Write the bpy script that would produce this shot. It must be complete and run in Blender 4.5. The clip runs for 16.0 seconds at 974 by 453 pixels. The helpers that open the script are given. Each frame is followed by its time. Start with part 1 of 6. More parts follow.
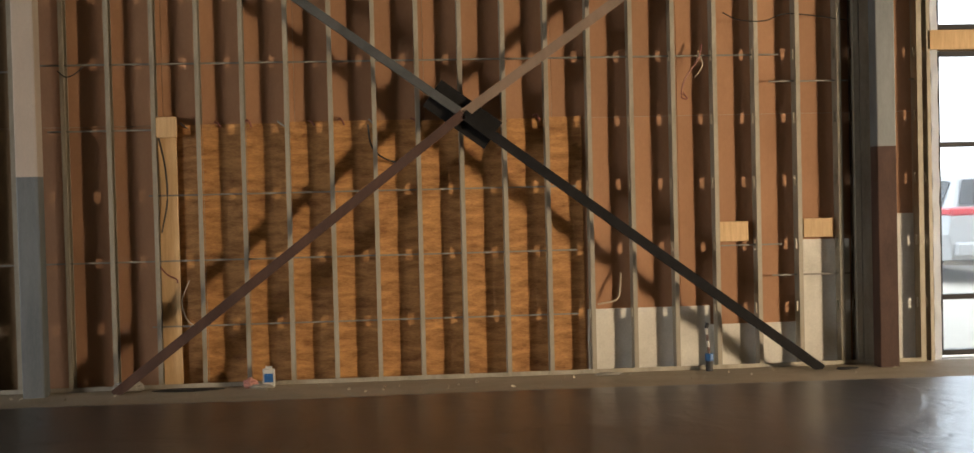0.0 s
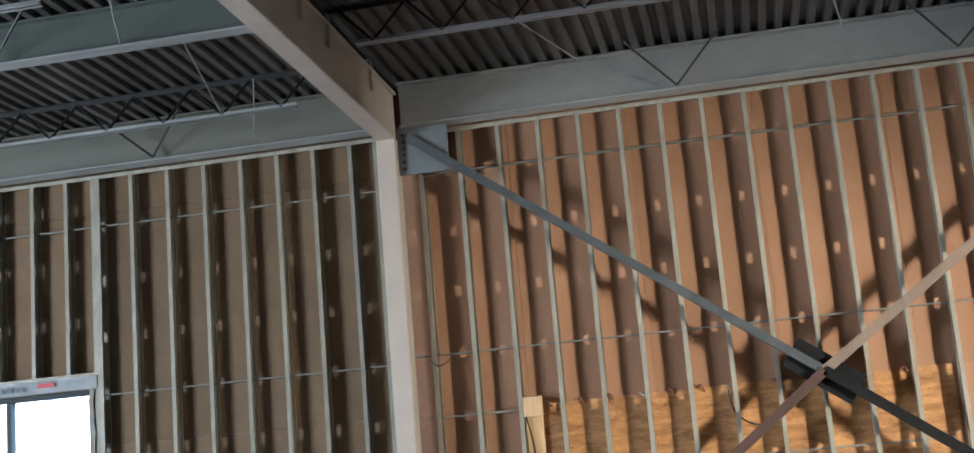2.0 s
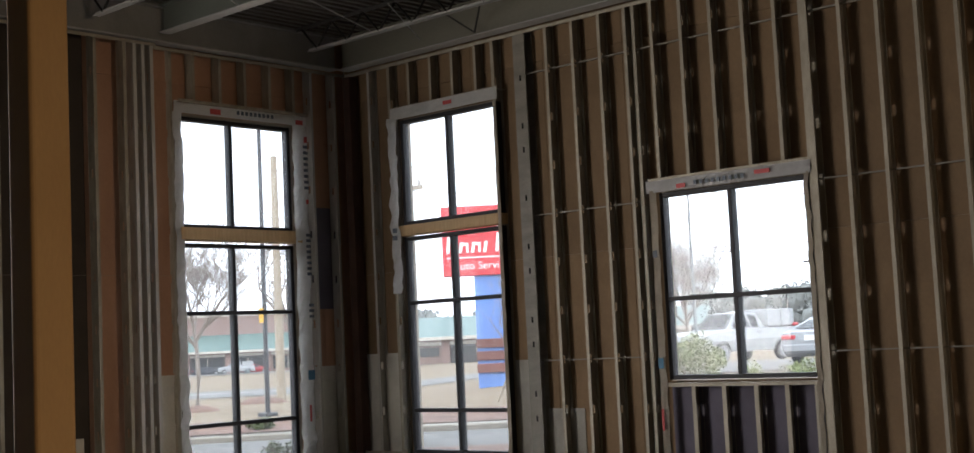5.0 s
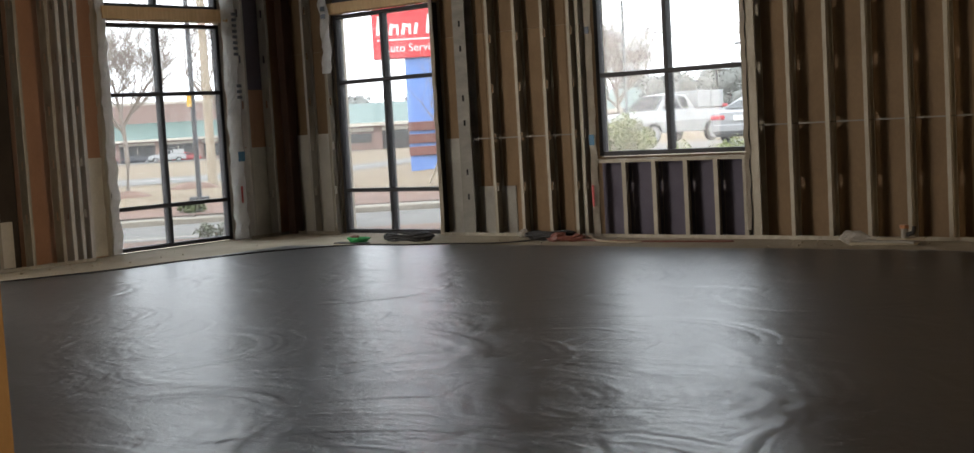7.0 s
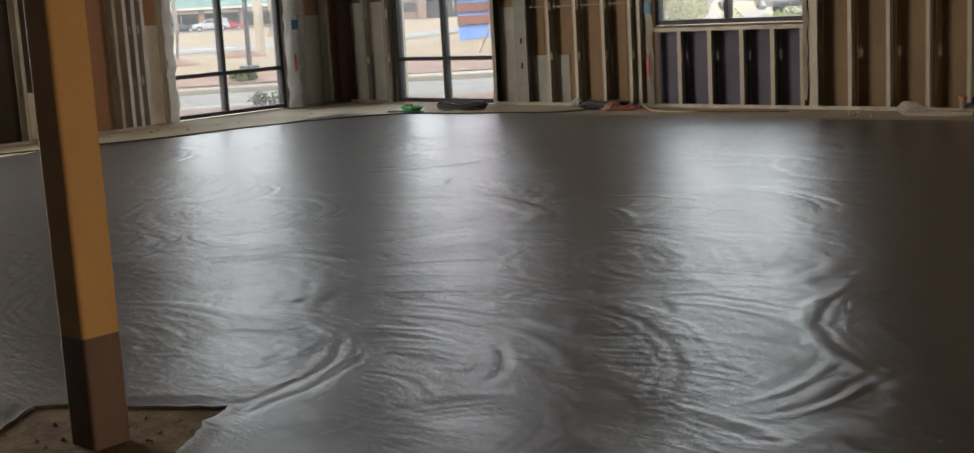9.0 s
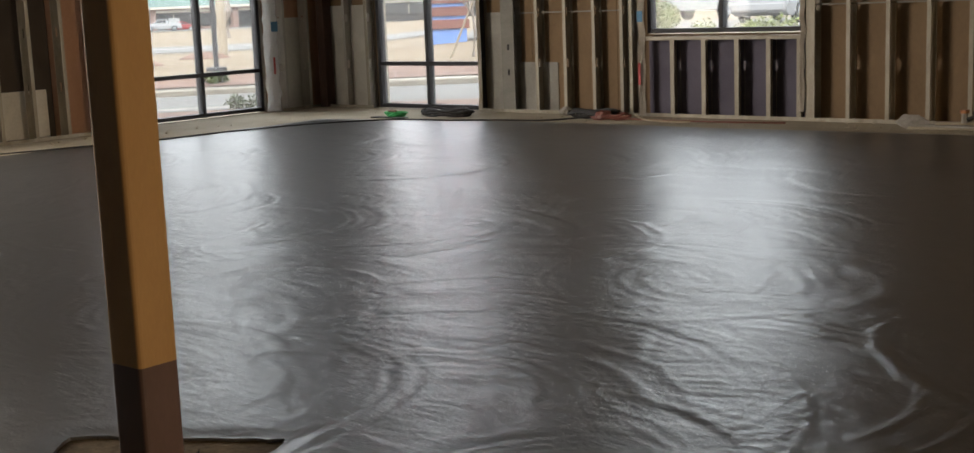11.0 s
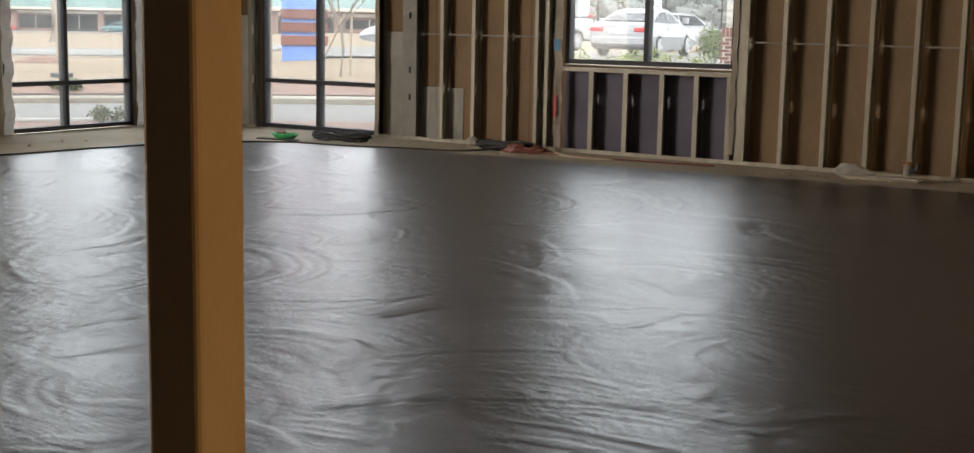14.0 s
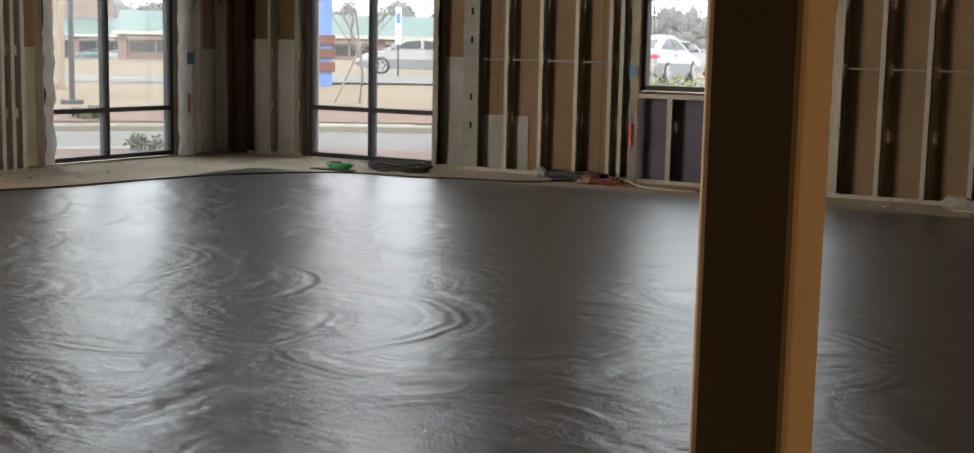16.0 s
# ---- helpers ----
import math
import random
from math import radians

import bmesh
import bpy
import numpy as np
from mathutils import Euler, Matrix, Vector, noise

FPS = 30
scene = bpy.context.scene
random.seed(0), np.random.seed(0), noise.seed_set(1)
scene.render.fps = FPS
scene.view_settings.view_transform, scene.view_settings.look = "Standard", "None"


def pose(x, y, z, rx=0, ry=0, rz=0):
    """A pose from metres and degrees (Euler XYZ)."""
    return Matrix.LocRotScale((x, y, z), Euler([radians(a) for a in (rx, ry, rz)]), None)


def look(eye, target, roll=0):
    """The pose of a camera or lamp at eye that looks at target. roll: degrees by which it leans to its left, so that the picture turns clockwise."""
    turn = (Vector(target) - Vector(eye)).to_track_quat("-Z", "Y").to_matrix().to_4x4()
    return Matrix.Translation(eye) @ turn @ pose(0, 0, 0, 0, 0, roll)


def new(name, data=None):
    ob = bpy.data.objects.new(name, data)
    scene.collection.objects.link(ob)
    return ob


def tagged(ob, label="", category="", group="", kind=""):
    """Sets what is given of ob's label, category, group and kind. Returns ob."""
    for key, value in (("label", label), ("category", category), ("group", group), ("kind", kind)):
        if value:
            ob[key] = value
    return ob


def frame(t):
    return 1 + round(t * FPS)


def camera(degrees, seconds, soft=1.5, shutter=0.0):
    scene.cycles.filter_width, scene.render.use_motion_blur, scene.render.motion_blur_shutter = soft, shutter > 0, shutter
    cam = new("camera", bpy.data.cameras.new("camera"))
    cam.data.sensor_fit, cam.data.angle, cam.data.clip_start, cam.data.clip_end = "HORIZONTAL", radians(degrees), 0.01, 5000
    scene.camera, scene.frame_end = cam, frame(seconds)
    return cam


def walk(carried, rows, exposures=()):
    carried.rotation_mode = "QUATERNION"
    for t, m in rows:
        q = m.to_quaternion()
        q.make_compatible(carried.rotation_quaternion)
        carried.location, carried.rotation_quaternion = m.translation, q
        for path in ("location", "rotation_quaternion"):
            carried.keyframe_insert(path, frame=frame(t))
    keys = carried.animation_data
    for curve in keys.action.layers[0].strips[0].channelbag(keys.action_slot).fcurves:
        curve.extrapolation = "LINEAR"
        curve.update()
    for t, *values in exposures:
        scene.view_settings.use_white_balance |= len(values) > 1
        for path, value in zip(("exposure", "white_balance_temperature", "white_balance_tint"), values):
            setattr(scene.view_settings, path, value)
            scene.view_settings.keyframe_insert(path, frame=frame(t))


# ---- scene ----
cam = camera(40.2, 16.0)
PATH = [
    (0, (-0.444, -0.209, 1.738), (-0.272, 1.783, 1.689), -1.40),
    (0.5, (-0.316, -0.25, 1.725), (-0.237, 1.748, 1.767), -2.40),
    (1, (-0.245, -0.287, 1.705), (-0.279, 1.705, 1.882), -3.30),
    (1.5, (-0.182, -0.333, 1.669), (-0.372, 1.634, 1.979), -4.50),
    (2, (-0.275, -0.365, 1.574), (-0.63, 1.561, 1.977), -4.80),
    (2.5, (-0.362, -0.295, 1.462), (-0.947, 1.563, 1.916), -4.20),
    (3, (-0.296, -0.272, 1.391), (-1.108, 1.496, 1.852), -4.30),
    (3.5, (-0.214, -0.175, 1.378), (-1.263, 1.471, 1.816), -4.20),
    (4, (-0.118, -0.157, 1.453), (-1.341, 1.384, 1.811), -4.30),
    (6.5, (-0.117, -0.102, 1.381), (-1.458, 1.381, 1.326), -3.60),
    (7, (-0.147, -0.089, 1.355), (-1.42, 1.445, 1.202), -3.30),
    (7.5, (-0.178, -0.095, 1.345), (-1.405, 1.471, 1.141), -3.10),
    (8, (-0.183, -0.152, 1.343), (-1.439, 1.386, 1.102), -3.40),
    (8.5, (-0.164, -0.214, 1.334), (-1.456, 1.281, 1.022), -3.30),
    (9, (-0.161, -0.26, 1.35), (-1.476, 1.208, 1.009), -3.20),
    (11.5, (-0.918, -0.294, 1.367), (-2.12, 1.269, 1.035), -1.30),
    (12, (-1.164, -0.224, 1.367), (-2.216, 1.445, 1.04), -0.40),
    (12.5, (-1.412, -0.107, 1.356), (-2.434, 1.582, 1.035), -0.20),
    (13, (-1.606, 0.036, 1.347), (-2.596, 1.743, 1.023), 0.20),
    (13.5, (-1.768, 0.095, 1.368), (-2.767, 1.797, 1.042), 1.00),
    (14, (-2.039, 0.091, 1.353), (-3.083, 1.769, 1.046), 1.10),
    (14.5, (-2.359, 0.104, 1.348), (-3.394, 1.794, 1.079), 1.00),
    (15, (-2.637, 0.171, 1.336), (-3.667, 1.866, 1.079), 1.00),
    (15.5, (-2.95, 0.238, 1.333), (-3.969, 1.94, 1.081), 1.30),
    (16, (-3.26, 0.182, 1.311), (-4.272, 1.886, 1.044), 1.20),
]
walk(cam, [(t, look(eye, target, roll)) for t, eye, target, roll in PATH], exposures=[(0, 1.12, 6000, 10), (1, 1.55, 5050, 4), (1.5, 2.1, 4700, 2), (2, 2.3, 4600, 3), (2.5, 2.32, 4650, 5), (3, 2.1, 4800, 9), (3.5, 1.4, 5150, 12), (4, 0.95, 5500, 13), (6.5, 0.66, 6300, 12), (7.5, 0.93, 6450, 12), (9, 1.02, 6550, 12), (13, 1.12, 6500, 12), (16, 0.92, 6550, 12)])

# ---------- light ----------
world = bpy.data.worlds.new("sky")
scene.world = world
world.use_nodes = True
_wn, _wl = world.node_tree.nodes, world.node_tree.links
_sky = _wn.new("ShaderNodeTexSky")
_sky.sky_type = "NISHITA"
_sky.sun_disc = False
_sky.sun_elevation, _sky.sun_rotation = radians(32), radians(150)
_sky.dust_density, _sky.air_density = 4.0, 1.0
_cloud = _wn.new("ShaderNodeMix")
_cloud.data_type = "RGBA"
_cloud.inputs[0].default_value = 0.82
_cloud.inputs[7].default_value = (15.0, 15.4, 16.2, 1)
_wl.new(_sky.outputs[0], _cloud.inputs[6])
_wl.new(_cloud.outputs[2], _wn["Background"].inputs["Color"])
_wn["Background"].inputs["Strength"].default_value = 0.18

sun = new("sun", bpy.data.lights.new("sun", "SUN"))
sun.data.energy, sun.data.angle, sun.data.color = 0.5, radians(14), (1.0, 0.95, 0.88)
sun.matrix_world = look((20, -30, 26), (0, 0, 0))


def daylight(name, eye, target, w, h, watts, colour):
    lamp = new(name, bpy.data.lights.new(name, "AREA"))
    lamp.data.shape, lamp.data.size, lamp.data.size_y = "RECTANGLE", w, h
    lamp.data.energy, lamp.data.color = watts, colour
    lamp.matrix_world = look(eye, target)
    return lamp


# area lamps in added, unseen openings of the east and west walls, for daylight
daylight("east_light", (13.9, 2.4, 2.0), (0, 6.0, 1.6), 1.2, 2.3, 450, (1.0, 0.77, 0.50))
beam = daylight("east_beam", (13.9, 2.4, 1.8), (0.6, 12.3, 1.3), 1.2, 2.2, 94, (1.0, 0.74, 0.46))
beam.data.spread = radians(62)
daylight("west_light", (-13.9, 3.2, 2.3), (0, 7.0, 2.0), 3.6, 4.2, 290, (1.0, 0.90, 0.76))

# ---------- materials ----------


def ramp(nt, src, stops):
    r = nt.nodes.new("ShaderNodeValToRGB")
    els = r.color_ramp.elements
    while len(els) < len(stops):
        els.new(0.5)
    for e, (p, c) in zip(els, stops):
        e.position, e.color = p, (*c, 1)
    nt.links.new(src, r.inputs[0])
    return r.outputs[0]


def noise_tex(nt, scale, detail=4.0, stretch=(1, 1, 1), rough=0.55, distort=0.0):
    co = nt.nodes.new("ShaderNodeTexCoord")
    mp = nt.nodes.new("ShaderNodeMapping")
    mp.inputs["Scale"].default_value = stretch
    nt.links.new(co.outputs["Object"], mp.inputs[0])
    n = nt.nodes.new("ShaderNodeTexNoise")
    n.inputs["Scale"].default_value, n.inputs["Detail"].default_value = scale, detail
    n.inputs["Roughness"].default_value, n.inputs["Distortion"].default_value = rough, distort
    nt.links.new(mp.outputs[0], n.inputs["Vector"])
    return n.outputs["Fac"]


def mixc(nt, fac, a, b, mode="MIX"):
    m = nt.nodes.new("ShaderNodeMix")
    m.data_type, m.blend_type = "RGBA", mode
    for sock, v in ((m.inputs[0], fac), (m.inputs[6], a), (m.inputs[7], b)):
        if isinstance(v, (int, float)):
            sock.default_value = v
        elif isinstance(v, tuple):
            sock.default_value = (*v, 1)
        else:
            nt.links.new(v, sock)
    return m.outputs[2]


def maths(nt, op, a, b=0.0):
    m = nt.nodes.new("ShaderNodeMath")
    m.operation = op
    for sock, v in zip(m.inputs, (a, b)):
        if isinstance(v, (int, float)):
            sock.default_value = v
        else:
            nt.links.new(v, sock)
    return m.outputs[0]


def bump(nt, bsdf, height, strength=0.3, distance=0.005):
    b = nt.nodes.new("ShaderNodeBump")
    b.inputs["Strength"].default_value, b.inputs["Distance"].default_value = strength, distance
    nt.links.new(height, b.inputs["Height"])
    nt.links.new(b.outputs[0], bsdf.inputs["Normal"])


def material(name, dark, light, rough=0.7, metal=0.0, scale=6.0, fine=60.0, stretch=(1, 1, 1), vary=0.12, bumpy=0.2, spec=0.5):
    """Two scales of noise between two colours, a per-object shift, and a fine relief."""
    m = bpy.data.materials.new(name)
    m.use_nodes = True
    nt = m.node_tree
    b = nt.nodes["Principled BSDF"]
    broad = noise_tex(nt, scale, 5, stretch, 0.6, 0.4)
    grain = noise_tex(nt, fine, 3, stretch)
    fac = maths(nt, "ADD", maths(nt, "MULTIPLY", broad, 0.7), maths(nt, "MULTIPLY", grain, 0.3))
    col = ramp(nt, fac, ((0.3, dark), (0.7, light)))
    if vary:
        info = nt.nodes.new("ShaderNodeObjectInfo")
        v = maths(nt, "ADD", maths(nt, "MULTIPLY", info.outputs["Random"], 2 * vary), 1 - vary)
        hsv = nt.nodes.new("ShaderNodeHueSaturation")
        nt.links.new(v, hsv.inputs["Value"])
        nt.links.new(col, hsv.inputs["Color"])
        col = hsv.outputs[0]
    nt.links.new(col, b.inputs["Base Color"])
    b.inputs["Metallic"].default_value = metal
    b.inputs["Specular IOR Level"].default_value = spec
    r = maths(nt, "ADD", maths(nt, "MULTIPLY", grain, 0.2), rough - 0.1)
    nt.links.new(r, b.inputs["Roughness"])
    if bumpy:
        bump(nt, b, fac, bumpy)
    return m


GALV = material("galvanised_steel", (0.26, 0.228, 0.17), (0.45, 0.405, 0.32), 0.62, 0.3, 9, 90, (1, 1, 0.3), 0.1, 0.08)
# lighter copy of GALV for studs of the west wall and corner
GALV_LIGHT = material("light_galvanised_steel", (0.40, 0.385, 0.35), (0.60, 0.58, 0.53), 0.55, 0.3, 9, 90, (1, 1, 0.3), 0.08, 0.08)
GALV_DARK = material("dull_galvanised_steel", (0.13, 0.14, 0.14), (0.22, 0.23, 0.23), 0.6, 0.3, 4, 60, (1, 1, 0.3), 0.08, 0.08)
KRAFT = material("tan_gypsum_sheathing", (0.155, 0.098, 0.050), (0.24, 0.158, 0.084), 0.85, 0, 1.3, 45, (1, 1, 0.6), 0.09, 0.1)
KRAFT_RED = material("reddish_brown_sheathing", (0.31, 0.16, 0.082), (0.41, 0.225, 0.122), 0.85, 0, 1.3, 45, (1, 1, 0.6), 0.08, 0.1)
# lighter, pinker copy of KRAFT_RED: warm light on the west wall put into colour
KRAFT_PINK = material("pinkish_brown_sheathing", (0.37, 0.20, 0.12), (0.49, 0.285, 0.185), 0.85, 0, 1.3, 45, (1, 1, 0.6), 0.08, 0.1)
PALE = material("pale_grey_gypsum", (0.46, 0.44, 0.39), (0.70, 0.67, 0.60), 0.9, 0, 2.5, 50, (1, 1, 1), 0.08, 0.1)
PALE_DULL = material("dull_grey_gypsum", (0.24, 0.225, 0.195), (0.42, 0.40, 0.35), 0.9, 0, 2.5, 50, (1, 1, 1), 0.08, 0.1)
PURPLE = material("purple_gypsum_board", (0.088, 0.078, 0.103), (0.135, 0.12, 0.152), 0.85, 0, 2, 50, (1, 1, 1), 0.06, 0.06)
PLY = material("plywood", (0.17, 0.062, 0.018), (0.64, 0.34, 0.115), 0.75, 0, 4.0, 30, (1.1, 1, 4.0), 0.08, 0.12)
PINE = material("pine_lumber", (0.46, 0.29, 0.13), (0.66, 0.46, 0.24), 0.7, 0, 5, 50, (6, 6, 0.6), 0.1, 0.12)
DECK = material("steel_deck", (0.016, 0.014, 0.012), (0.19, 0.17, 0.15), 0.5, 0.35, 2.2, 40, (1, 0.2, 1), 0.05, 0.05)
PRIMER = material("grey_green_primer", (0.072, 0.080, 0.066), (0.122, 0.130, 0.110), 0.5, 0.0, 1.2, 40, (0.4, 1, 1), 0.04, 0.05)
PRIMER_OLIVE = material("olive_tan_primer", (0.125, 0.118, 0.088), (0.20, 0.188, 0.145), 0.5, 0.0, 1.2, 40, (0.4, 1, 1), 0.04, 0.05)
PRIMER_GREY = material("grey_primer", (0.18, 0.175, 0.168), (0.28, 0.27, 0.255), 0.5, 0.0, 2, 60, (0.5, 1, 1), 0.04, 0.05)
BUFF = material("buff_primed_steel", (0.50, 0.41, 0.33), (0.62, 0.52, 0.42), 0.55, 0.0, 2, 60, (1, 1, 0.5), 0.04, 0.06)
IRON = material("dark_iron", (0.022, 0.020, 0.019), (0.045, 0.040, 0.036), 0.6, 0.2, 8, 80, (1, 1, 0.3), 0.05, 0.08)
RUSTBROWN = material("brown_primed_steel", (0.09, 0.048, 0.033), (0.16, 0.09, 0.065), 0.6, 0.0, 4, 90, (1, 1, 0.4), 0.05, 0.1)
CHORD = material("pale_roof_steel", (0.30, 0.29, 0.28), (0.46, 0.45, 0.43), 0.5, 0.2, 4, 60, (0.4, 1, 1), 0.04, 0.05)
BLACKSTEEL = material("black_mill_steel", (0.007, 0.0065, 0.0065), (0.018, 0.016, 0.015), 0.85, 0.0, 6, 80, (1, 1, 1), 0, 0.08, 0.2)
RUST_DARK = material("dark_rusty_steel", (0.045, 0.025, 0.018), (0.10, 0.055, 0.04), 0.75, 0.0, 4, 90, (1, 1, 0.4), 0.05, 0.1, 0.3)
STEEL_DULL = material("dull_dark_steel", (0.055, 0.057, 0.057), (0.105, 0.107, 0.105), 0.7, 0.0, 5, 80, (1, 1, 1), 0, 0.08, 0.3)
DUSTY = material("dusty_steel_channel", (0.17, 0.155, 0.125), (0.30, 0.275, 0.23), 0.7, 0.1, 6, 70, (0.3, 1, 1), 0.1, 0.08)
# brown board darkened as if unlit: shade in the colour, less bounce light
BOARD_UNLIT = material("unlit_brown_board", (0.035, 0.027, 0.02), (0.065, 0.05, 0.038), 0.9, 0, 1.5, 40, (1, 1, 1), 0.05, 0.1)
WRAP_TAN = material("dusty_tan_house_wrap", (0.42, 0.36, 0.275), (0.60, 0.53, 0.42), 0.7, 0, 5, 40, (1, 1, 1), 0.05, 0.5)
BRONZE = material("dark_bronze_aluminium", (0.016, 0.015, 0.016), (0.032, 0.030, 0.031), 0.55, 0.0, 6, 90, (1, 1, 1), 0.03, 0.03, 0.3)
WRAP = material("white_house_wrap", (0.66, 0.65, 0.63), (0.84, 0.83, 0.81), 0.6, 0, 5, 40, (1, 1, 1), 0.05, 0.5)
WRAP_RED = material("red_wrap_print", (0.45, 0.06, 0.06), (0.6, 0.1, 0.09), 0.6, 0, 6, 40, (1, 1, 1), 0, 0.1)
WRAP_INK = material("dark_wrap_print", (0.10, 0.12, 0.15), (0.17, 0.19, 0.23), 0.6, 0, 6, 40, (1, 1, 1), 0, 0.1)
BLUE_TAPE = material("blue_tape", (0.05, 0.16, 0.28), (0.09, 0.24, 0.38), 0.6, 0, 6, 60, (1, 1, 1), 0, 0.1)
STUCCO = material("beige_stucco", (0.33, 0.28, 0.215), (0.41, 0.355, 0.28), 0.9, 0, 3, 90, (1, 1, 1), 0, 0.3)
SLAB = material("old_concrete_slab", (0.36, 0.30, 0.21), (0.55, 0.475, 0.35), 0.85, 0, 1.6, 30, (1, 1, 1), 0, 0.25)
COPPER = material("bare_copper", (0.45, 0.19, 0.09), (0.62, 0.3, 0.15), 0.35, 0.8, 8, 80, (1, 1, 1), 0, 0.05)

GLASS = bpy.data.materials.new("window_glass")
GLASS.use_nodes = True
_g = GLASS.node_tree
_gn = _g.nodes
_mix, _tr, _gl, _fr = (_gn.new("ShaderNode" + k) for k in ("MixShader", "BsdfTransparent", "BsdfGlossy", "Fresnel"))
_fr.inputs[0].default_value = 1.25
_gl.inputs["Roughness"].default_value = 0.02
_tr.inputs[0].default_value = (0.82, 0.84, 0.83, 1)
# a thin film of building dust on the panes, also a haze veil over the outdoors
_dust, _film = _gn.new("ShaderNodeBsdfTranslucent"), _gn.new("ShaderNodeMixShader")
_dust.inputs[0].default_value = (0.80, 0.80, 0.78, 1)
_film.inputs[0].default_value = 0.03
_g.links.new(_tr.outputs[0], _film.inputs[1])
_g.links.new(_dust.outputs[0], _film.inputs[2])
_g.links.new(_fr.outputs[0], _mix.inputs[0])
_g.links.new(_film.outputs[0], _mix.inputs[1])
_g.links.new(_gl.outputs[0], _mix.inputs[2])
_g.links.new(_mix.outputs[0], _gn["Material Output"].inputs[0])


def wet_floor():
    """Fresh dark levelling compound with a wet sheen, faint brush lines and a gritty skin."""
    m = bpy.data.materials.new("fresh_dark_concrete")
    m.use_nodes = True
    nt = m.node_tree
    b = nt.nodes["Principled BSDF"]
    co = nt.nodes.new("ShaderNodeTexCoord")

    def moved(shift, turn=0.0, stretch=(1, 1, 1)):
        mp = nt.nodes.new("ShaderNodeMapping")
        mp.inputs["Location"].default_value = (shift, shift * 1.7, 0)
        mp.inputs["Rotation"].default_value = (0, 0, radians(turn))
        mp.inputs["Scale"].default_value = stretch
        nt.links.new(co.outputs["Object"], mp.inputs[0])
        return mp.outputs[0]

    def grain(vec, scale, detail=3.0, rough=0.55, distort=0.0):
        n = nt.nodes.new("ShaderNodeTexNoise")
        for key, v in (("Scale", scale), ("Detail", detail), ("Roughness", rough), ("Distortion", distort)):
            n.inputs[key].default_value = v
        nt.links.new(vec, n.inputs["Vector"])
        return n

    def warped(vec, scale, by, detail=2.0):
        n = grain(vec, scale, detail)
        add = nt.nodes.new("ShaderNodeVectorMath")
        add.operation = "MULTIPLY_ADD"
        add.inputs[1].default_value = (by, by, 0)
        nt.links.new(n.outputs["Color"], add.inputs[0])
        nt.links.new(vec, add.inputs[2])
        return add.outputs[0]

    def mul(a, c):
        return maths(nt, "MULTIPLY", a, c)

    def plus(*xs):
        s = xs[0]
        for x in xs[1:]:
            s = maths(nt, "ADD", s, x)
        return s

    swell = grain(moved(1.0, 30, (1.0, 1.1, 1)), 1.3, 3, 0.5, 0.8).outputs["Fac"]
    wob = grain(warped(moved(5.0, 24, (0.9, 1.25, 1)), 0.8, 0.8), 5.0, 5, 0.6, 0.6).outputs["Fac"]
    brush = grain(warped(moved(6.0, 12, (0.45, 2.4, 1)), 0.8, 0.9), 16.0, 4, 0.65, 0.5).outputs["Fac"]
    fine = grain(moved(8.0), 75, 3, 0.65).outputs["Fac"]
    patch = grain(warped(moved(9.0, 20, (0.8, 1.3, 1)), 1.2, 0.5), 1.1, 4, 0.6, 0.6).outputs["Fac"]
    zone = ramp(nt, patch, ((0.44, (0.08, 0.08, 0.08)), (0.66, (1, 1, 1))))
    col = ramp(nt, plus(mul(wob, 0.5), mul(patch, 0.5)), ((0.3, (0.010, 0.010, 0.010)), (0.72, (0.016, 0.0155, 0.015))))
    nt.links.new(col, b.inputs["Base Color"])
    nt.links.new(plus(mul(wob, 0.06), 0.285), b.inputs["Roughness"])
    h = plus(mul(swell, 0.012), mul(wob, 0.0040), mul(brush, 0.0024), mul(mul(fine, zone), 0.0020), mul(fine, 0.0005))
    bump(nt, b, h, 1.0, 1.0)
    b.inputs["IOR"].default_value = 4.6
    return m


FLOOR = wet_floor()

# ---------- mesh helpers ----------


def add_box(bm, x0, x1, y0, y1, z0, z1, bevel=0.0):
    vs = [bm.verts.new((x, y, z)) for x in (x0, x1) for y in (y0, y1) for z in (z0, z1)]
    fs = [(0, 1, 3, 2), (4, 6, 7, 5), (0, 4, 5, 1), (2, 3, 7, 6), (0, 2, 6, 4), (1, 5, 7, 3)]
    faces = [bm.faces.new([vs[i] for i in f]) for f in fs]
    if bevel:
        edges = list({e for f in faces for e in f.edges})
        bmesh.ops.bevel(bm, geom=edges, offset=bevel, segments=1, affect="EDGES")
    return bm


def box(x0, x1, y0, y1, z0, z1, bevel=0.0):
    return add_box(bmesh.new(), min(x0, x1), max(x0, x1), min(y0, y1), max(y0, y1), min(z0, z1), max(z0, z1), bevel)


def mesh_of(name, bm, mat):
    bmesh.ops.recalc_face_normals(bm, faces=bm.faces)
    me = bpy.data.meshes.new(name)
    bm.to_mesh(me)
    bm.free()
    for mt in mat if isinstance(mat, (list, tuple)) else (mat,):
        me.materials.append(mt)
    return me


def part(name, bm, mat, parent=None, label=""):
    me = bm if isinstance(bm, bpy.types.Mesh) else mesh_of(name, bm, mat)
    ob = new(name, me)
    if parent is not None:
        ob.parent = parent
    return tagged(ob, label)


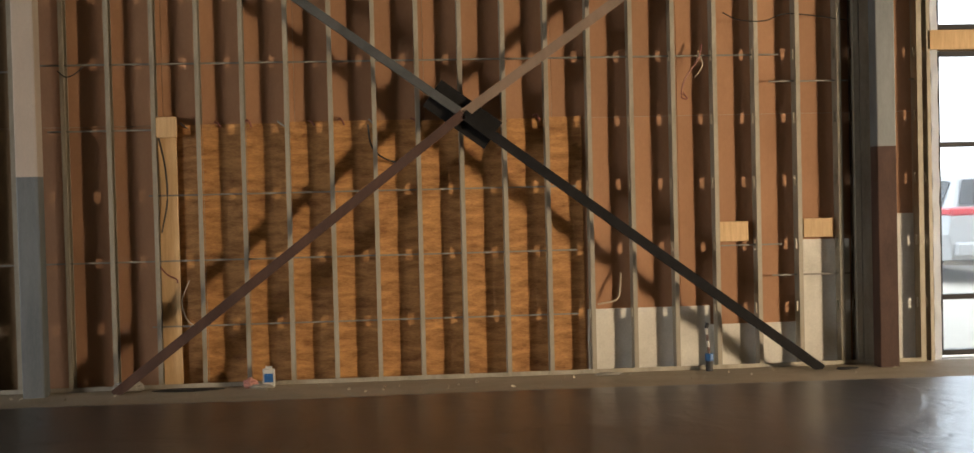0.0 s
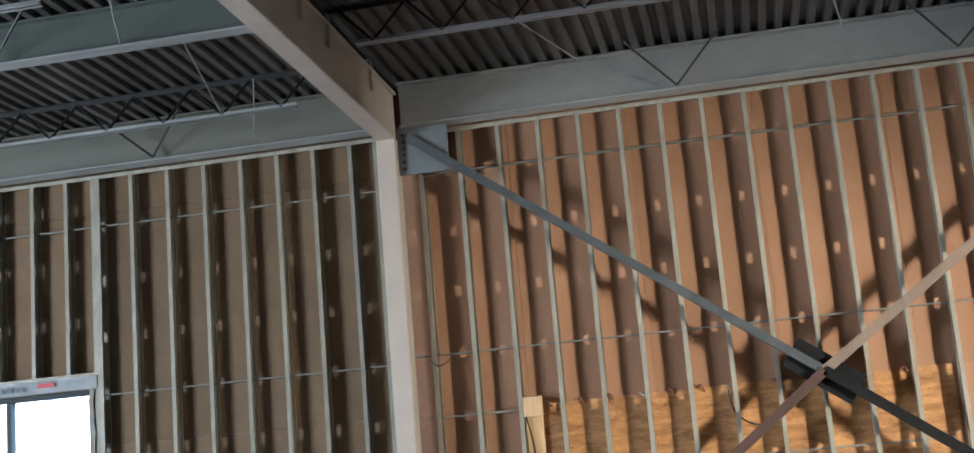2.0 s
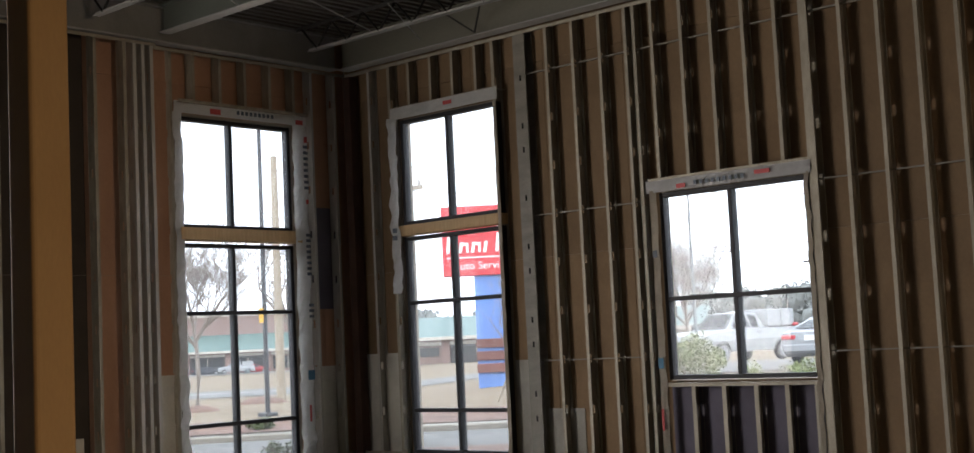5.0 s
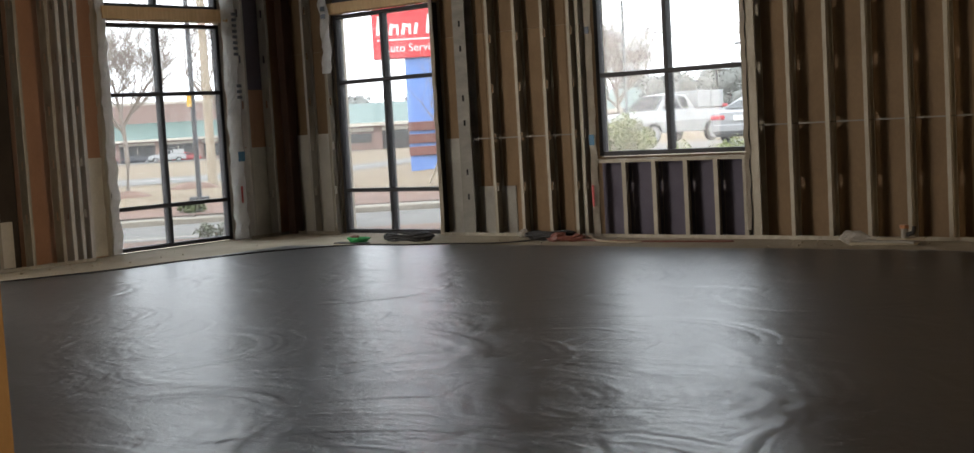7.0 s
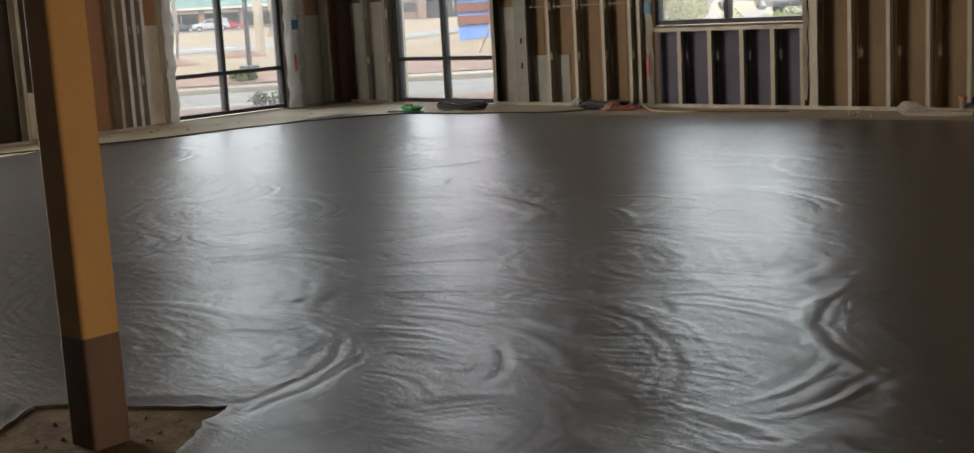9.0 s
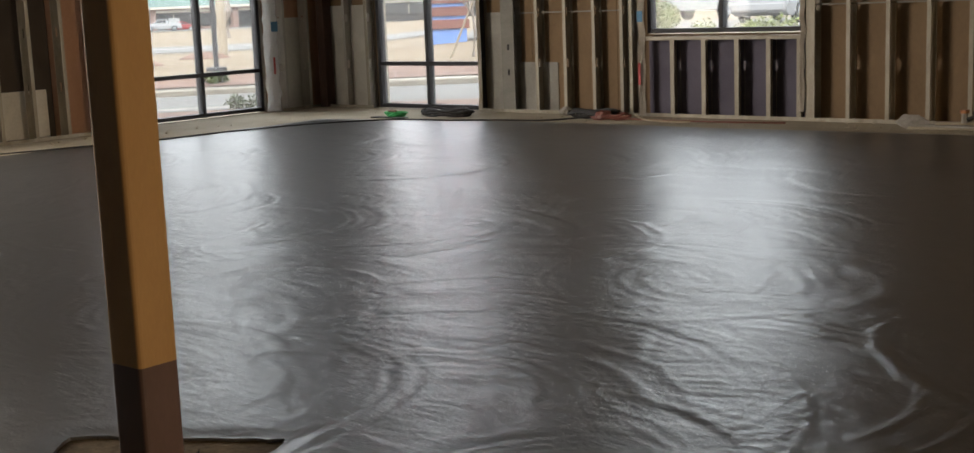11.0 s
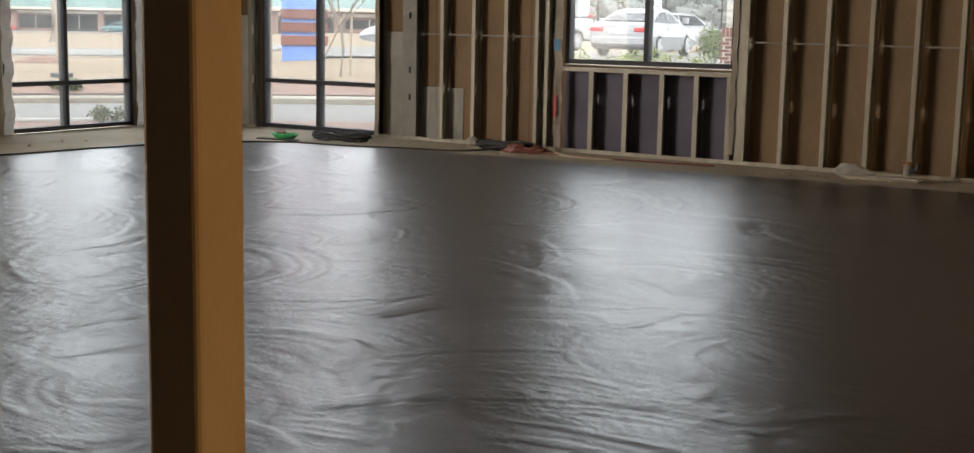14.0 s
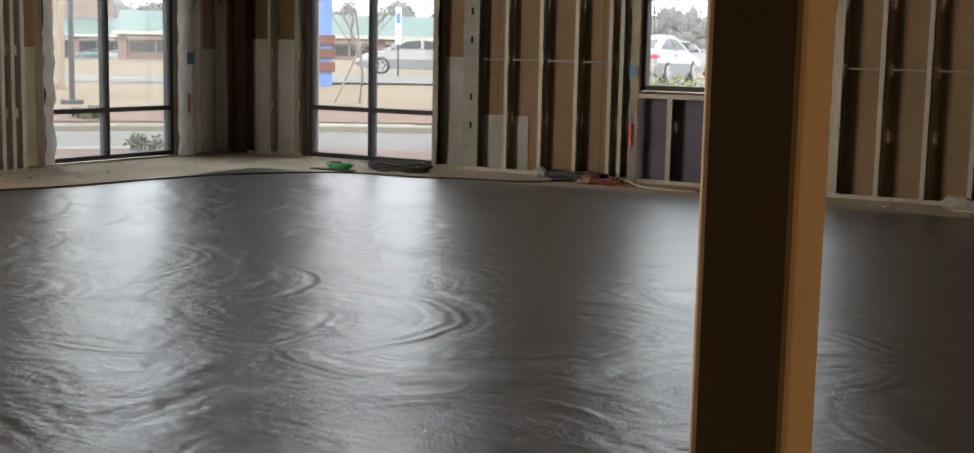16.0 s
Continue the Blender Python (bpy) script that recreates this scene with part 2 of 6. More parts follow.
def thing(name, label, category, group="", kind="", at=(0, 0, 0)):
    ob = new(name)
    ob.location = at
    ob.empty_display_size = 0.1
    return tagged(ob, label, category, group, kind)


def sweep(bm, pts, r, sides=6, closed=False):
    """A tube of radius r (or radii) along points."""
    pts = [Vector(p) for p in pts]
    n = len(pts)
    rings = []
    up = Vector((0, 0, 1))
    for i, p in enumerate(pts):
        d = pts[(i + 1) % n if closed else min(i + 1, n - 1)] - pts[i - 1 if closed else max(i - 1, 0)]
        d.normalize()
        a = d.cross(up)
        if a.length < 0.05:
            a = d.cross(Vector((1, 0, 0)))
        a.normalize()
        c = d.cross(a)
        rr = r[i] if isinstance(r, (list, tuple)) else r
        rings.append([bm.verts.new(p + (a * math.cos(k * math.tau / sides) + c * math.sin(k * math.tau / sides)) * rr) for k in range(sides)])
    for i in range(n if closed else n - 1):
        A, B = rings[i], rings[(i + 1) % n]
        for k in range(sides):
            bm.faces.new((A[k], A[(k + 1) % sides], B[(k + 1) % sides], B[k]))
    if not closed:
        bm.faces.new(rings[0][::-1])
        bm.faces.new(rings[-1])
    return bm


def lathe(bm, profile, segs=14, c=(0, 0, 0)):
    rings = []
    for r, z in profile:
        rings.append([bm.verts.new((c[0] + r * math.cos(k * math.tau / segs), c[1] + r * math.sin(k * math.tau / segs), c[2] + z)) for k in range(segs)])
    for A, B in zip(rings, rings[1:]):
        for k in range(segs):
            bm.faces.new((A[k], A[(k + 1) % segs], B[(k + 1) % segs], B[k]))
    bm.faces.new(rings[0][::-1])
    bm.faces.new(rings[-1])
    return bm


def bar(bm, a, b, w, d, side=(0, 1, 0)):
    """A rectangular bar from a to b: w across, d along side."""
    a, b, s = Vector(a), Vector(b), Vector(side).normalized()
    t = (b - a).normalized()
    u = t.cross(s).normalized() * w / 2
    s = s * d / 2
    vs = [bm.verts.new(p + i * u + j * s) for p in (a, b) for i, j in ((-1, -1), (1, -1), (1, 1), (-1, 1))]
    for f in ((3, 2, 1, 0), (4, 5, 6, 7), (0, 1, 5, 4), (1, 2, 6, 5), (2, 3, 7, 6), (3, 0, 4, 7)):
        bm.faces.new([vs[i] for i in f])
    return bm


# ---------- setting ----------
WY = 12.30           # inner face of the studs, north wall
WX = -13.93          # inner face of the studs, west wall
EX, SY = 14.0, -10.0  # east and south walls
DEPTH = 0.152        # stud depth
TOP = 5.28           # top of the stud walls
DECKZ = 5.76
STEP = 0.4064
GRID = -2.855        # a stud of the grid

ground_z = -0.12


def rects(x0, x1, z0, z1, holes):
    """The rectangle x0..x1, z0..z1 without its holes, as rectangles."""
    xs = sorted({x0, x1, *(min(max(v, x0), x1) for h in holes for v in h[:2])})
    out = []
    for a, b in zip(xs, xs[1:]):
        m = (a + b) / 2
        z = z0
        for h in sorted((h for h in holes if h[0] < m < h[1]), key=lambda h: h[2]):
            if h[2] > z + 1e-4:
                out.append((a, b, z, h[2]))
            z = max(z, h[3])
        if z < z1 - 1e-4:
            out.append((a, b, z, z1))
    return out


# openings: along the wall, then heights
W2 = (-12.975, -11.125, 0.0, 4.52)
W3 = (-8.81, -6.835, 0.90, 3.06)
W4 = (4.98, 7.6, 0.0, 4.6)
W1 = (9.535, 11.48, 0.0, 4.52)
# unseen opening, added to hold west_light
W0 = (1.4, 5.0, 0.2, 4.5)
WS = (-6.0, -4.0, 0.0, 0.0)
OUT = WY + DEPTH + 0.02      # back of the sheathing, north
OUTX = -14.12                # sheathing plane, west

wall_north = tagged(new("wall_north", mesh_of("wall_north", (lambda bm: [add_box(bm, a, b, OUT, OUT + 0.10, z, y) for a, b, z, y in rects(-14.6, EX, -0.3, DECKZ + 0.25, ((-12.935, -11.165, 0, 4.49), (-8.77, -6.87, 0.91, 3.04), W4))] and bm)(bmesh.new()), STUCCO)),
                    "north wall of steel studs over tan sheathing", "wall", kind="structure")
wall_west = tagged(new("wall_west", mesh_of("wall_west", (lambda bm: [add_box(bm, OUTX - 0.14, OUTX - 0.02, a, b, z, y) for a, b, z, y in rects(SY, OUT + 0.34, -0.3, DECKZ + 0.25, (W0, WS, (9.575, 11.44, 0, 4.49)))] and bm)(bmesh.new()), STUCCO)),
                   "west wall of steel studs over brown sheathing", "wall", kind="structure")
# unseen closing walls, coloured dark to cut bounce; east opening added for lamps
wall_east = tagged(new("wall_east", mesh_of("wall_east", (lambda bm: [add_box(bm, EX, EX + 0.2, a, b, z, y) for a, b, z, y in rects(SY, OUT + 0.34, -0.3, DECKZ + 0.25, ((1.7, 3.1, 0.85, 3.6),))] and bm)(bmesh.new()), BOARD_UNLIT)),
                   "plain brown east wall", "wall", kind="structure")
wall_south = tagged(new("wall_south", mesh_of("wall_south", (lambda bm: [add_box(bm, a, b, SY - 0.2, SY, z, y) for a, b, z, y in rects(-14.6, EX + 0.2, -0.3, DECKZ + 0.25, ())] and bm)(bmesh.new()), BOARD_UNLIT)),
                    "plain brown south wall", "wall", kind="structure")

# added, unseen partition: shades the west of the room, gaps aim the east light
tagged(new("wall_inner", mesh_of("wall_inner", (lambda bm: [add_box(bm, 7.9, 8.0, a, b, z, y) for a, b, z, y in rects(SY, WY, 0.0, DECKZ - 0.01, ((1.95, 2.55, 0.0, 2.5), (3.25, 3.95, 0.0, 3.3), (5.66, WY - 0.01, 0.0, 3.3)))] and bm)(bmesh.new()), BOARD_UNLIT)),
       "added unseen partition that blocks and shapes the east light", "wall", kind="structure")

# sheathing panels behind the studs, north wall
def panels(parent, a0, a1, holes, mats, west=False, z1=DECKZ + 0.2):
    a = a0
    while a < a1 - 0.01:
        b = min(a + 1.219, a1)
        z = 0.01
        while z < z1 - 0.01:
            t = min(z + 2.438, z1)
            for p, q, r, s in rects(a + 0.002, b - 0.002, z + 0.002, t - 0.002, holes):
                if q - p < 0.02 or s - r < 0.02:
                    continue
                mt = mats(p + 0.05, r + 0.05)
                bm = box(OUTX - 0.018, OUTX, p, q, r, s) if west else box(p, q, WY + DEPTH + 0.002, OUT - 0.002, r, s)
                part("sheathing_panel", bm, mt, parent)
            z = t
        a = b


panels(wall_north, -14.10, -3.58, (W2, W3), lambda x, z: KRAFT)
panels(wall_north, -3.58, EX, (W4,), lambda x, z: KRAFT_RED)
# shade put into colour: sheathing south of y 8.2 takes the darkened board
panels(wall_west, SY, OUT - 0.03, (W0, WS, W1), lambda y, z: KRAFT_PINK if y > 8.2 else BOARD_UNLIT, True)


def repair(parent, name, mat, x0, x1, z0, z1, label, west=False, lift=0.004):
    bm = box(OUTX, OUTX + lift + 0.008, x0, x1, z0, z1, 0.002) if west else box(x0, x1, WY + DEPTH - 0.008 - lift, WY + DEPTH + 0.001, z0, z1, 0.002)
    return part(name, bm, mat, parent, label)


# patched boards low on the walls
repair(wall_north, "patch_board", PALE, 1.60, 2.80, 0.02, 0.605, "pale patch board")
repair(wall_north, "patch_board", PALE, 2.80, 3.65, 0.02, 0.42, "pale patch board")
repair(wall_north, "patch_board", PALE, 3.65, 4.20, 0.02, 1.22, "pale patch board")
repair(wall_north, "patch_board", PALE, 4.50, 4.97, 0.02, 1.45, "pale patch board")
repair(wall_north, "patch_board", PALE_DULL, -10.62, -10.06, 0.02, 0.60, "pale patch board")
repair(wall_north, "patch_board", PALE, -14.08, -13.07, 0.02, 1.35, "pale grey patch board")
repair(wall_north, "patch_board", PALE_DULL, -11.12, -10.67, 0.02, 1.2, "pale grey patch board")
repair(wall_west, "patch_board", PALE, 9.0, 9.56, 0.02, 1.22, "pale patch board", True)
repair(wall_west, "patch_board", PALE, 7.6, 8.2, 0.02, 0.55, "pale patch board", True)
repair(wall_west, "patch_board", PALE, 11.6, 12.2, 0.02, 1.22, "pale patch board", True)
repair(wall_west, "purple_board", PURPLE, 11.6, 12.2, 2.0, 3.4, "purple gypsum board", True)
repair(wall_north, "purple_board", PURPLE, -8.79, -6.855, 0.03, 0.88, "purple gypsum board under the window")
repair(wall_north, "plywood_sheet", PLY, -2.40, -1.20, 0.03, 2.45, "grained plywood sheet")
repair(wall_north, "plywood_sheet", PLY, -1.195, 0.02, 0.03, 2.46, "grained plywood sheet")
repair(wall_north, "plywood_sheet", PLY, 0.025, 1.24, 0.03, 2.45, "grained plywood sheet")
repair(wall_north, "plywood_sheet", PLY, 1.245, 1.58, 0.03, 2.46, "grained plywood sheet")
repair(wall_north, "lumber_post", PINE, -2.41, -2.24, 0.03, 2.5, "upright pine stud", lift=0.05)


def stud_mesh(length, flange=0.041, pitch=0.61, mat=None):
    """A C-shaped steel stud with punched slots, standing on z = 0: web at x = 0, room face at y = 0."""
    bm = bmesh.new()
    t = 0.003
    d = DEPTH
    cuts = [z for k in range(12) if (z := 1.18 - pitch + pitch * k) < length - 0.15]
    add_box(bm, 0, t, 0, d / 2 - 0.019, 0, length)
    add_box(bm, 0, t, d / 2 + 0.019, d, 0, length)
    z = 0.0
    for c in cuts + [length + 0.05]:
        add_box(bm, 0, t, d / 2 - 0.019, d / 2 + 0.019, z, min(c - 0.05, length))
        z = c + 0.05
    add_box(bm, t, flange, 0, t, 0, length)
    add_box(bm, t, flange, d - t, d, 0, length)
    add_box(bm, flange - t, flange, t, 0.014, 0, length)
    add_box(bm, flange - t, flange, d - 0.014, d - t, 0, length)
    return mesh_of("stud", bm, mat or (DUSTY if flange > 0.1 else GALV))


_studs = {}


def stud(parent, a, z0, z1, west=False, flange=0.041, flip=False, face=None, name="stud", pitch=0.61, mat=None):
    key = (round(z1 - z0, 3), flange, pitch, mat)
    if key not in _studs:
        _studs[key] = stud_mesh(*key)
    ob = part(name, _studs[key], GALV, parent)
    if west:
        ob.matrix_local = pose(WX if face is None else face, a, z0, 0, 0, 90)
    else:
        ob.location = (a + (flange if flip else 0), WY if face is None else face, z0)
        if flip:
            ob.scale = (-1, 1, 1)
    return ob


def track(parent, a, b, z, west=False, h=0.04, up=True, face=None, depth=DEPTH):
    """A shallow steel channel along the foot or head of a wall."""
    bm = bmesh.new()
    s = 1 if up else -1
    f = WY if face is None else face
    if west:
        f = WX if face is None else face
        add_box(bm, f - depth, f, a, b, min(z, z + s * 0.003), max(z, z + s * 0.003))
        add_box(bm, f - 0.002, f + 0.002, a, b, min(z, z + s * h), max(z, z + s * h))
    else:
        add_box(bm, a, b, f, f + depth, min(z, z + s * 0.003), max(z, z + s * 0.003))
        add_box(bm, a, b, f - 0.002, f + 0.002, min(z, z + s * h), max(z, z + s * h))
    return part("track", bm, GALV, parent)


for a, b in ((-14.0, W2[0]), (W2[1], 4.90), (7.65, EX)):
    track(wall_north, a, b, 0.004)
track(wall_north, -14.0, EX, TOP, up=False)
track(wall_north, W3[0], W3[1], 0.885, up=False)
track(wall_north, W3[0] - 0.05, W3[1] + 0.05, 3.16)
track(wall_north, W2[0] - 0.05, W2[1] + 0.05, 4.62)

# braced bay: the regular grid; west of the main post each stretch has its own spacing
k = 0
while GRID - STEP + k * STEP < EX - 0.1:
    x = GRID - STEP + k * STEP
    k += 1
    if 4.1 < x < 4.9:
        continue
    stud(wall_north, x, 4.66 if W4[0] - 0.1 < x < W4[1] + 0.1 else 0.006, TOP)
for x in (-6.395, -5.985, -5.578, -5.172, -4.775, -4.385, -3.99, -3.72):
    stud(wall_north, x, 0.006, TOP, pitch=0.5925)
for x in (-10.285, -9.875, -9.468, -9.09):
    stud(wall_north, x, 0.006, TOP, pitch=0.5925)
for x in (-8.72, -8.325, -7.935, -7.53, -7.14):
    stud(wall_north, x, 3.16, TOP)
for x in (-8.435, -8.045, -7.645, -7.275, -6.93):
    stud(wall_north, x, 0.006, 0.885, flange=0.05)
for x in (-13.48,):
    stud(wall_north, x, 0.006, TOP, mat=GALV_LIGHT)
part("corner_channel", box(WX + 0.002, -13.79, WY - 0.05, WY + 0.10, 0.01, TOP - 0.05, 0.004), RUST_DARK, wall_north, "dark steel channel in the corner")
for x in (-12.69, -12.28, -11.88, -11.47):
    stud(wall_north, x, 4.62, TOP)
# jamb studs
for x, w in ((-8.965, 0.041), (-6.83, 0.098), (-10.79, 0.19), (-11.17, 0.05), (-13.08, 0.05), (4.22, 0.05), (4.85, 0.05), (4.95, 0.035)):
    stud(wall_north, x, 0.006, TOP, flange=w, pitch=0.5925 if x < 0 else 0.61)
stud(wall_north, 4.28, 0.006, TOP, flange=0.10, flip=True)

# punched slots of the wide jamb channel beside the corner window, as black plates
# the dark of each hole is put into the plate's colour
for z in (0.45, 0.75, 1.35, 1.65, 2.25, 2.55, 3.15, 3.75, 4.05, 4.65):
    part("slot", box(-10.70, -10.672, WY - 0.004, WY - 0.001, z, z + 0.07), BLACKSTEEL, wall_north, "black plate for the dark of a punched slot")

# west wall: the part before the window stands further into the room
FX = -13.80
for y in (7.02, 7.42, 7.83, 8.24, 8.64):
    stud(wall_west, y, 0.006, TOP, True, face=FX)
for y in (8.78, 8.90, 9.02):
    stud(wall_west, y, 0.006, TOP, True, face=FX, flange=0.045, mat=GALV_LIGHT)
for y in (11.65, 12.07):
    stud(wall_west, y, 0.006, TOP, True, mat=GALV_LIGHT)
for y in (9.45,):
    stud(wall_west, y, 0.006, TOP, True, face=-14.04)
for y in (9.72, 10.13, 10.53, 10.94, 11.34):
    stud(wall_west, y, 4.66, TOP, True)
y = 6.6
while y > SY:
    if not (W0[0] - 0.1 < y < W0[1] + 0.1 or WS[0] - 0.1 < y < WS[1] + 0.1):
        stud(wall_west, y, 0.006, TOP, True, face=FX)
    y -= STEP
track(wall_west, SY, 9.07, 0.004, True, face=FX)
track(wall_west, 11.58, WY, 0.004, True)
track(wall_west, SY, 9.1, TOP, True, up=False, face=FX)
track(wall_west, 9.1, WY, TOP, True, up=False)
track(wall_west, 9.5, 11.6, 4.62, True)

# bridging channel through the punched slots
def bridging(a, b, z, y=WY + DEPTH / 2):
    bm = bmesh.new()
    add_box(bm, a, b, y - 0.016, y + 0.016, z - 0.003, z)
    add_box(bm, a, b, y - 0.016, y - 0.013, z, z + 0.012)
    return part("bridging_channel", bm, DUSTY, wall_north)


for a, b, z in ((-10.8, -9.0, 1.18), (-6.8, -2.5, 1.18), (-10.8, -9.0, 2.958), (-6.8, -3.6, 2.958), (-3.5, 3.5, 3.01), (-10.8, -3.6, 4.735), (-3.3, 4.2, 4.84),
                (-2.5, 1.5, 1.79), (-2.5, 1.5, 1.18), (-2.5, 1.5, 0.57), (-3.4, -2.3, 2.40), (2.9, 3.5, 1.18), (3.4, 4.2, 2.75), (3.4, 4.2, 0.88), (4.8, 4.95, 2.75)):
    bridging(a, b, z)

# floor: old slab, and the fresh dark topping over most of it
slab = tagged(new("floor_slab", mesh_of("floor_slab", box(-14.48, EX + 0.2, SY - 0.2, OUT + 0.34, -0.35, 0.0), SLAB)), "worn tan concrete slab along the walls", "floor", kind="structure")
CX, CY = -3.874, 1.958     # the free column
EDGE = [(13.8, 11.1), (4.8, 11.2), (2.8, 11.27), (0.6, 11.34), (-1.6, 11.31), (-3.6, 11.38), (-4.8, 11.48), (-6.0, 11.42), (-7.4, 11.33), (-8.1, 11.36), (-9.7, 11.32), (-10.6, 11.18),
        (-11.7, 10.98), (-12.45, 10.85), (-12.42, 9.7), (-12.45, 8.8), (-12.55, 8.1), (-12.75, 7.2), (-12.9, 4), (-12.9, -9.5), (13.8, -9.5)]


def fill_edge(pts, step=0.25, wob=0.02):
    out = []
    for (x0, y0), (x1, y1) in zip(pts, pts[1:] + pts[:1]):
        n = max(1, int(math.hypot(x1 - x0, y1 - y0) / step))
        for i in range(n):
            u = i / n
            j = Vector((noise.noise((x0 + u * 9, y0, 0.3 + u * 7)), noise.noise((y0 + u * 8, x0, 5.1)), 0)) * wob
            out.append((x0 + u * (x1 - x0) + j.x, y0 + u * (y1 - y0) + j.y))
    return out


PIT_RIM = [(-3.80, 2.40), (-4.40, 2.04), (-4.04, 1.46), (-3.42, 1.84)]


def rim_distance(px, py, pts):
    """Distance of points to a closed outline, positive inside it."""
    best = np.full(px.shape, 1e9)
    inside = np.zeros(px.shape, bool)
    for (x0, y0), (x1, y1) in zip(pts, pts[1:] + pts[:1]):
        dx, dy = x1 - x0, y1 - y0
        u = np.clip(((px - x0) * dx + (py - y0) * dy) / (dx * dx + dy * dy + 1e-12), 0, 1)
        best = np.minimum(best, np.hypot(px - x0 - u * dx, py - y0 - u * dy))
        if abs(dy) > 1e-9:
            inside ^= ((y0 > py) != (y1 > py)) & (px < x0 + dx * (py - y0) / dy)
    return np.where(inside, best, -best)


def soft_noise(u, v, rng, cells=64):
    """Smooth repeating value noise between -1 and 1."""
    g = rng.uniform(-1, 1, (cells, cells))
    iu, iv = np.floor(u).astype(int), np.floor(v).astype(int)
    fu, fv = u - iu, v - iv
    fu, fv = fu * fu * (3 - 2 * fu), fv * fv * (3 - 2 * fv)
    a, b = g[iu % cells, iv % cells], g[(iu + 1) % cells, iv % cells]
    c, d = g[iu % cells, (iv + 1) % cells], g[(iu + 1) % cells, (iv + 1) % cells]
    return (a * (1 - fu) + b * fu) * (1 - fv) + (c * (1 - fu) + d * fu) * fv


def trowelled(px, py):
    """Height left by many overlapping sweeps of a trowel: each lays a band of an arc over the older ones."""
    rng = np.random.RandomState(12)
    h = 0.0012 * soft_noise(px * 1.1, py * 1.1, rng)
    wx = px + 0.05 * soft_noise(px * 1.6, py * 1.6, rng) + 0.014 * soft_noise(px * 9, py * 9, rng)
    wy = py + 0.05 * soft_noise(px * 1.6 + 9, py * 1.6, rng) + 0.014 * soft_noise(px * 9, py * 9 + 5, rng)
    chatter = soft_noise(px * 38, py * 38, rng)
    strokes = []
    for i in range(430):
        cx, cy = rng.uniform(-13.0, 5.5), rng.uniform(0.8, 11.5)
        mid = rng.normal(0.6, 0.6) if rng.uniform() < 0.7 else rng.uniform(-3.14, 3.14)
        r0 = rng.uniform(0.10, 0.55)
        for k in range(rng.randint(2, 5)):
            width = rng.uniform(0.16, 0.36)
            strokes.append((cx + rng.normal(0, 0.06), cy + rng.normal(0, 0.06), r0, width, mid + rng.normal(0, 0.15)))
            r0 += width * rng.uniform(0.5, 0.95)
    for cx, cy, r0, width, mid in strokes:
        half = rng.uniform(0.7, 1.5)
        level, tilt = rng.normal(0, 0.0013), rng.normal(0, 0.0024)
        lip = rng.uniform(0.0004, 0.0022) * (rng.uniform() < 0.7)
        streak = rng.uniform(-1, 1, 16)
        grooves = rng.uniform(0.0008, 0.0024)
        rough = rng.uniform(0.0, 0.0016) * (rng.uniform() < 0.6)
        near = np.nonzero((abs(px - cx) < r0 + width + 0.2) & (abs(py - cy) < r0 + width + 0.2))
        dx, dy = wx[near] - cx, wy[near] - cy
        r = np.hypot(dx, dy)
        a = (np.arctan2(dy, dx) - mid + math.pi) % math.tau - math.pi
        u = (r - r0) / width
        fade = np.clip((half - abs(a)) / 0.35, 0, 1)
        edge = np.clip(np.minimum((u + 0.02) / 0.40, (1.0 - u) / 0.08), 0, 1)
        m = fade * fade * (3 - 2 * fade) * edge
        k = np.clip(u, 0, 1) * 14
        ki = k.astype(int)
        lines = streak[ki] * (1 - k + ki) + streak[ki + 1] * (k - ki)
        z = level + tilt * (u - 0.5) + grooves * lines + lip * np.clip((u - 0.70) / 0.25, 0, 1) ** 2 + rough * chatter[near]
        h[near] = h[near] * (1 - m) + (z + 0.3 * h[near]) * m
    return h


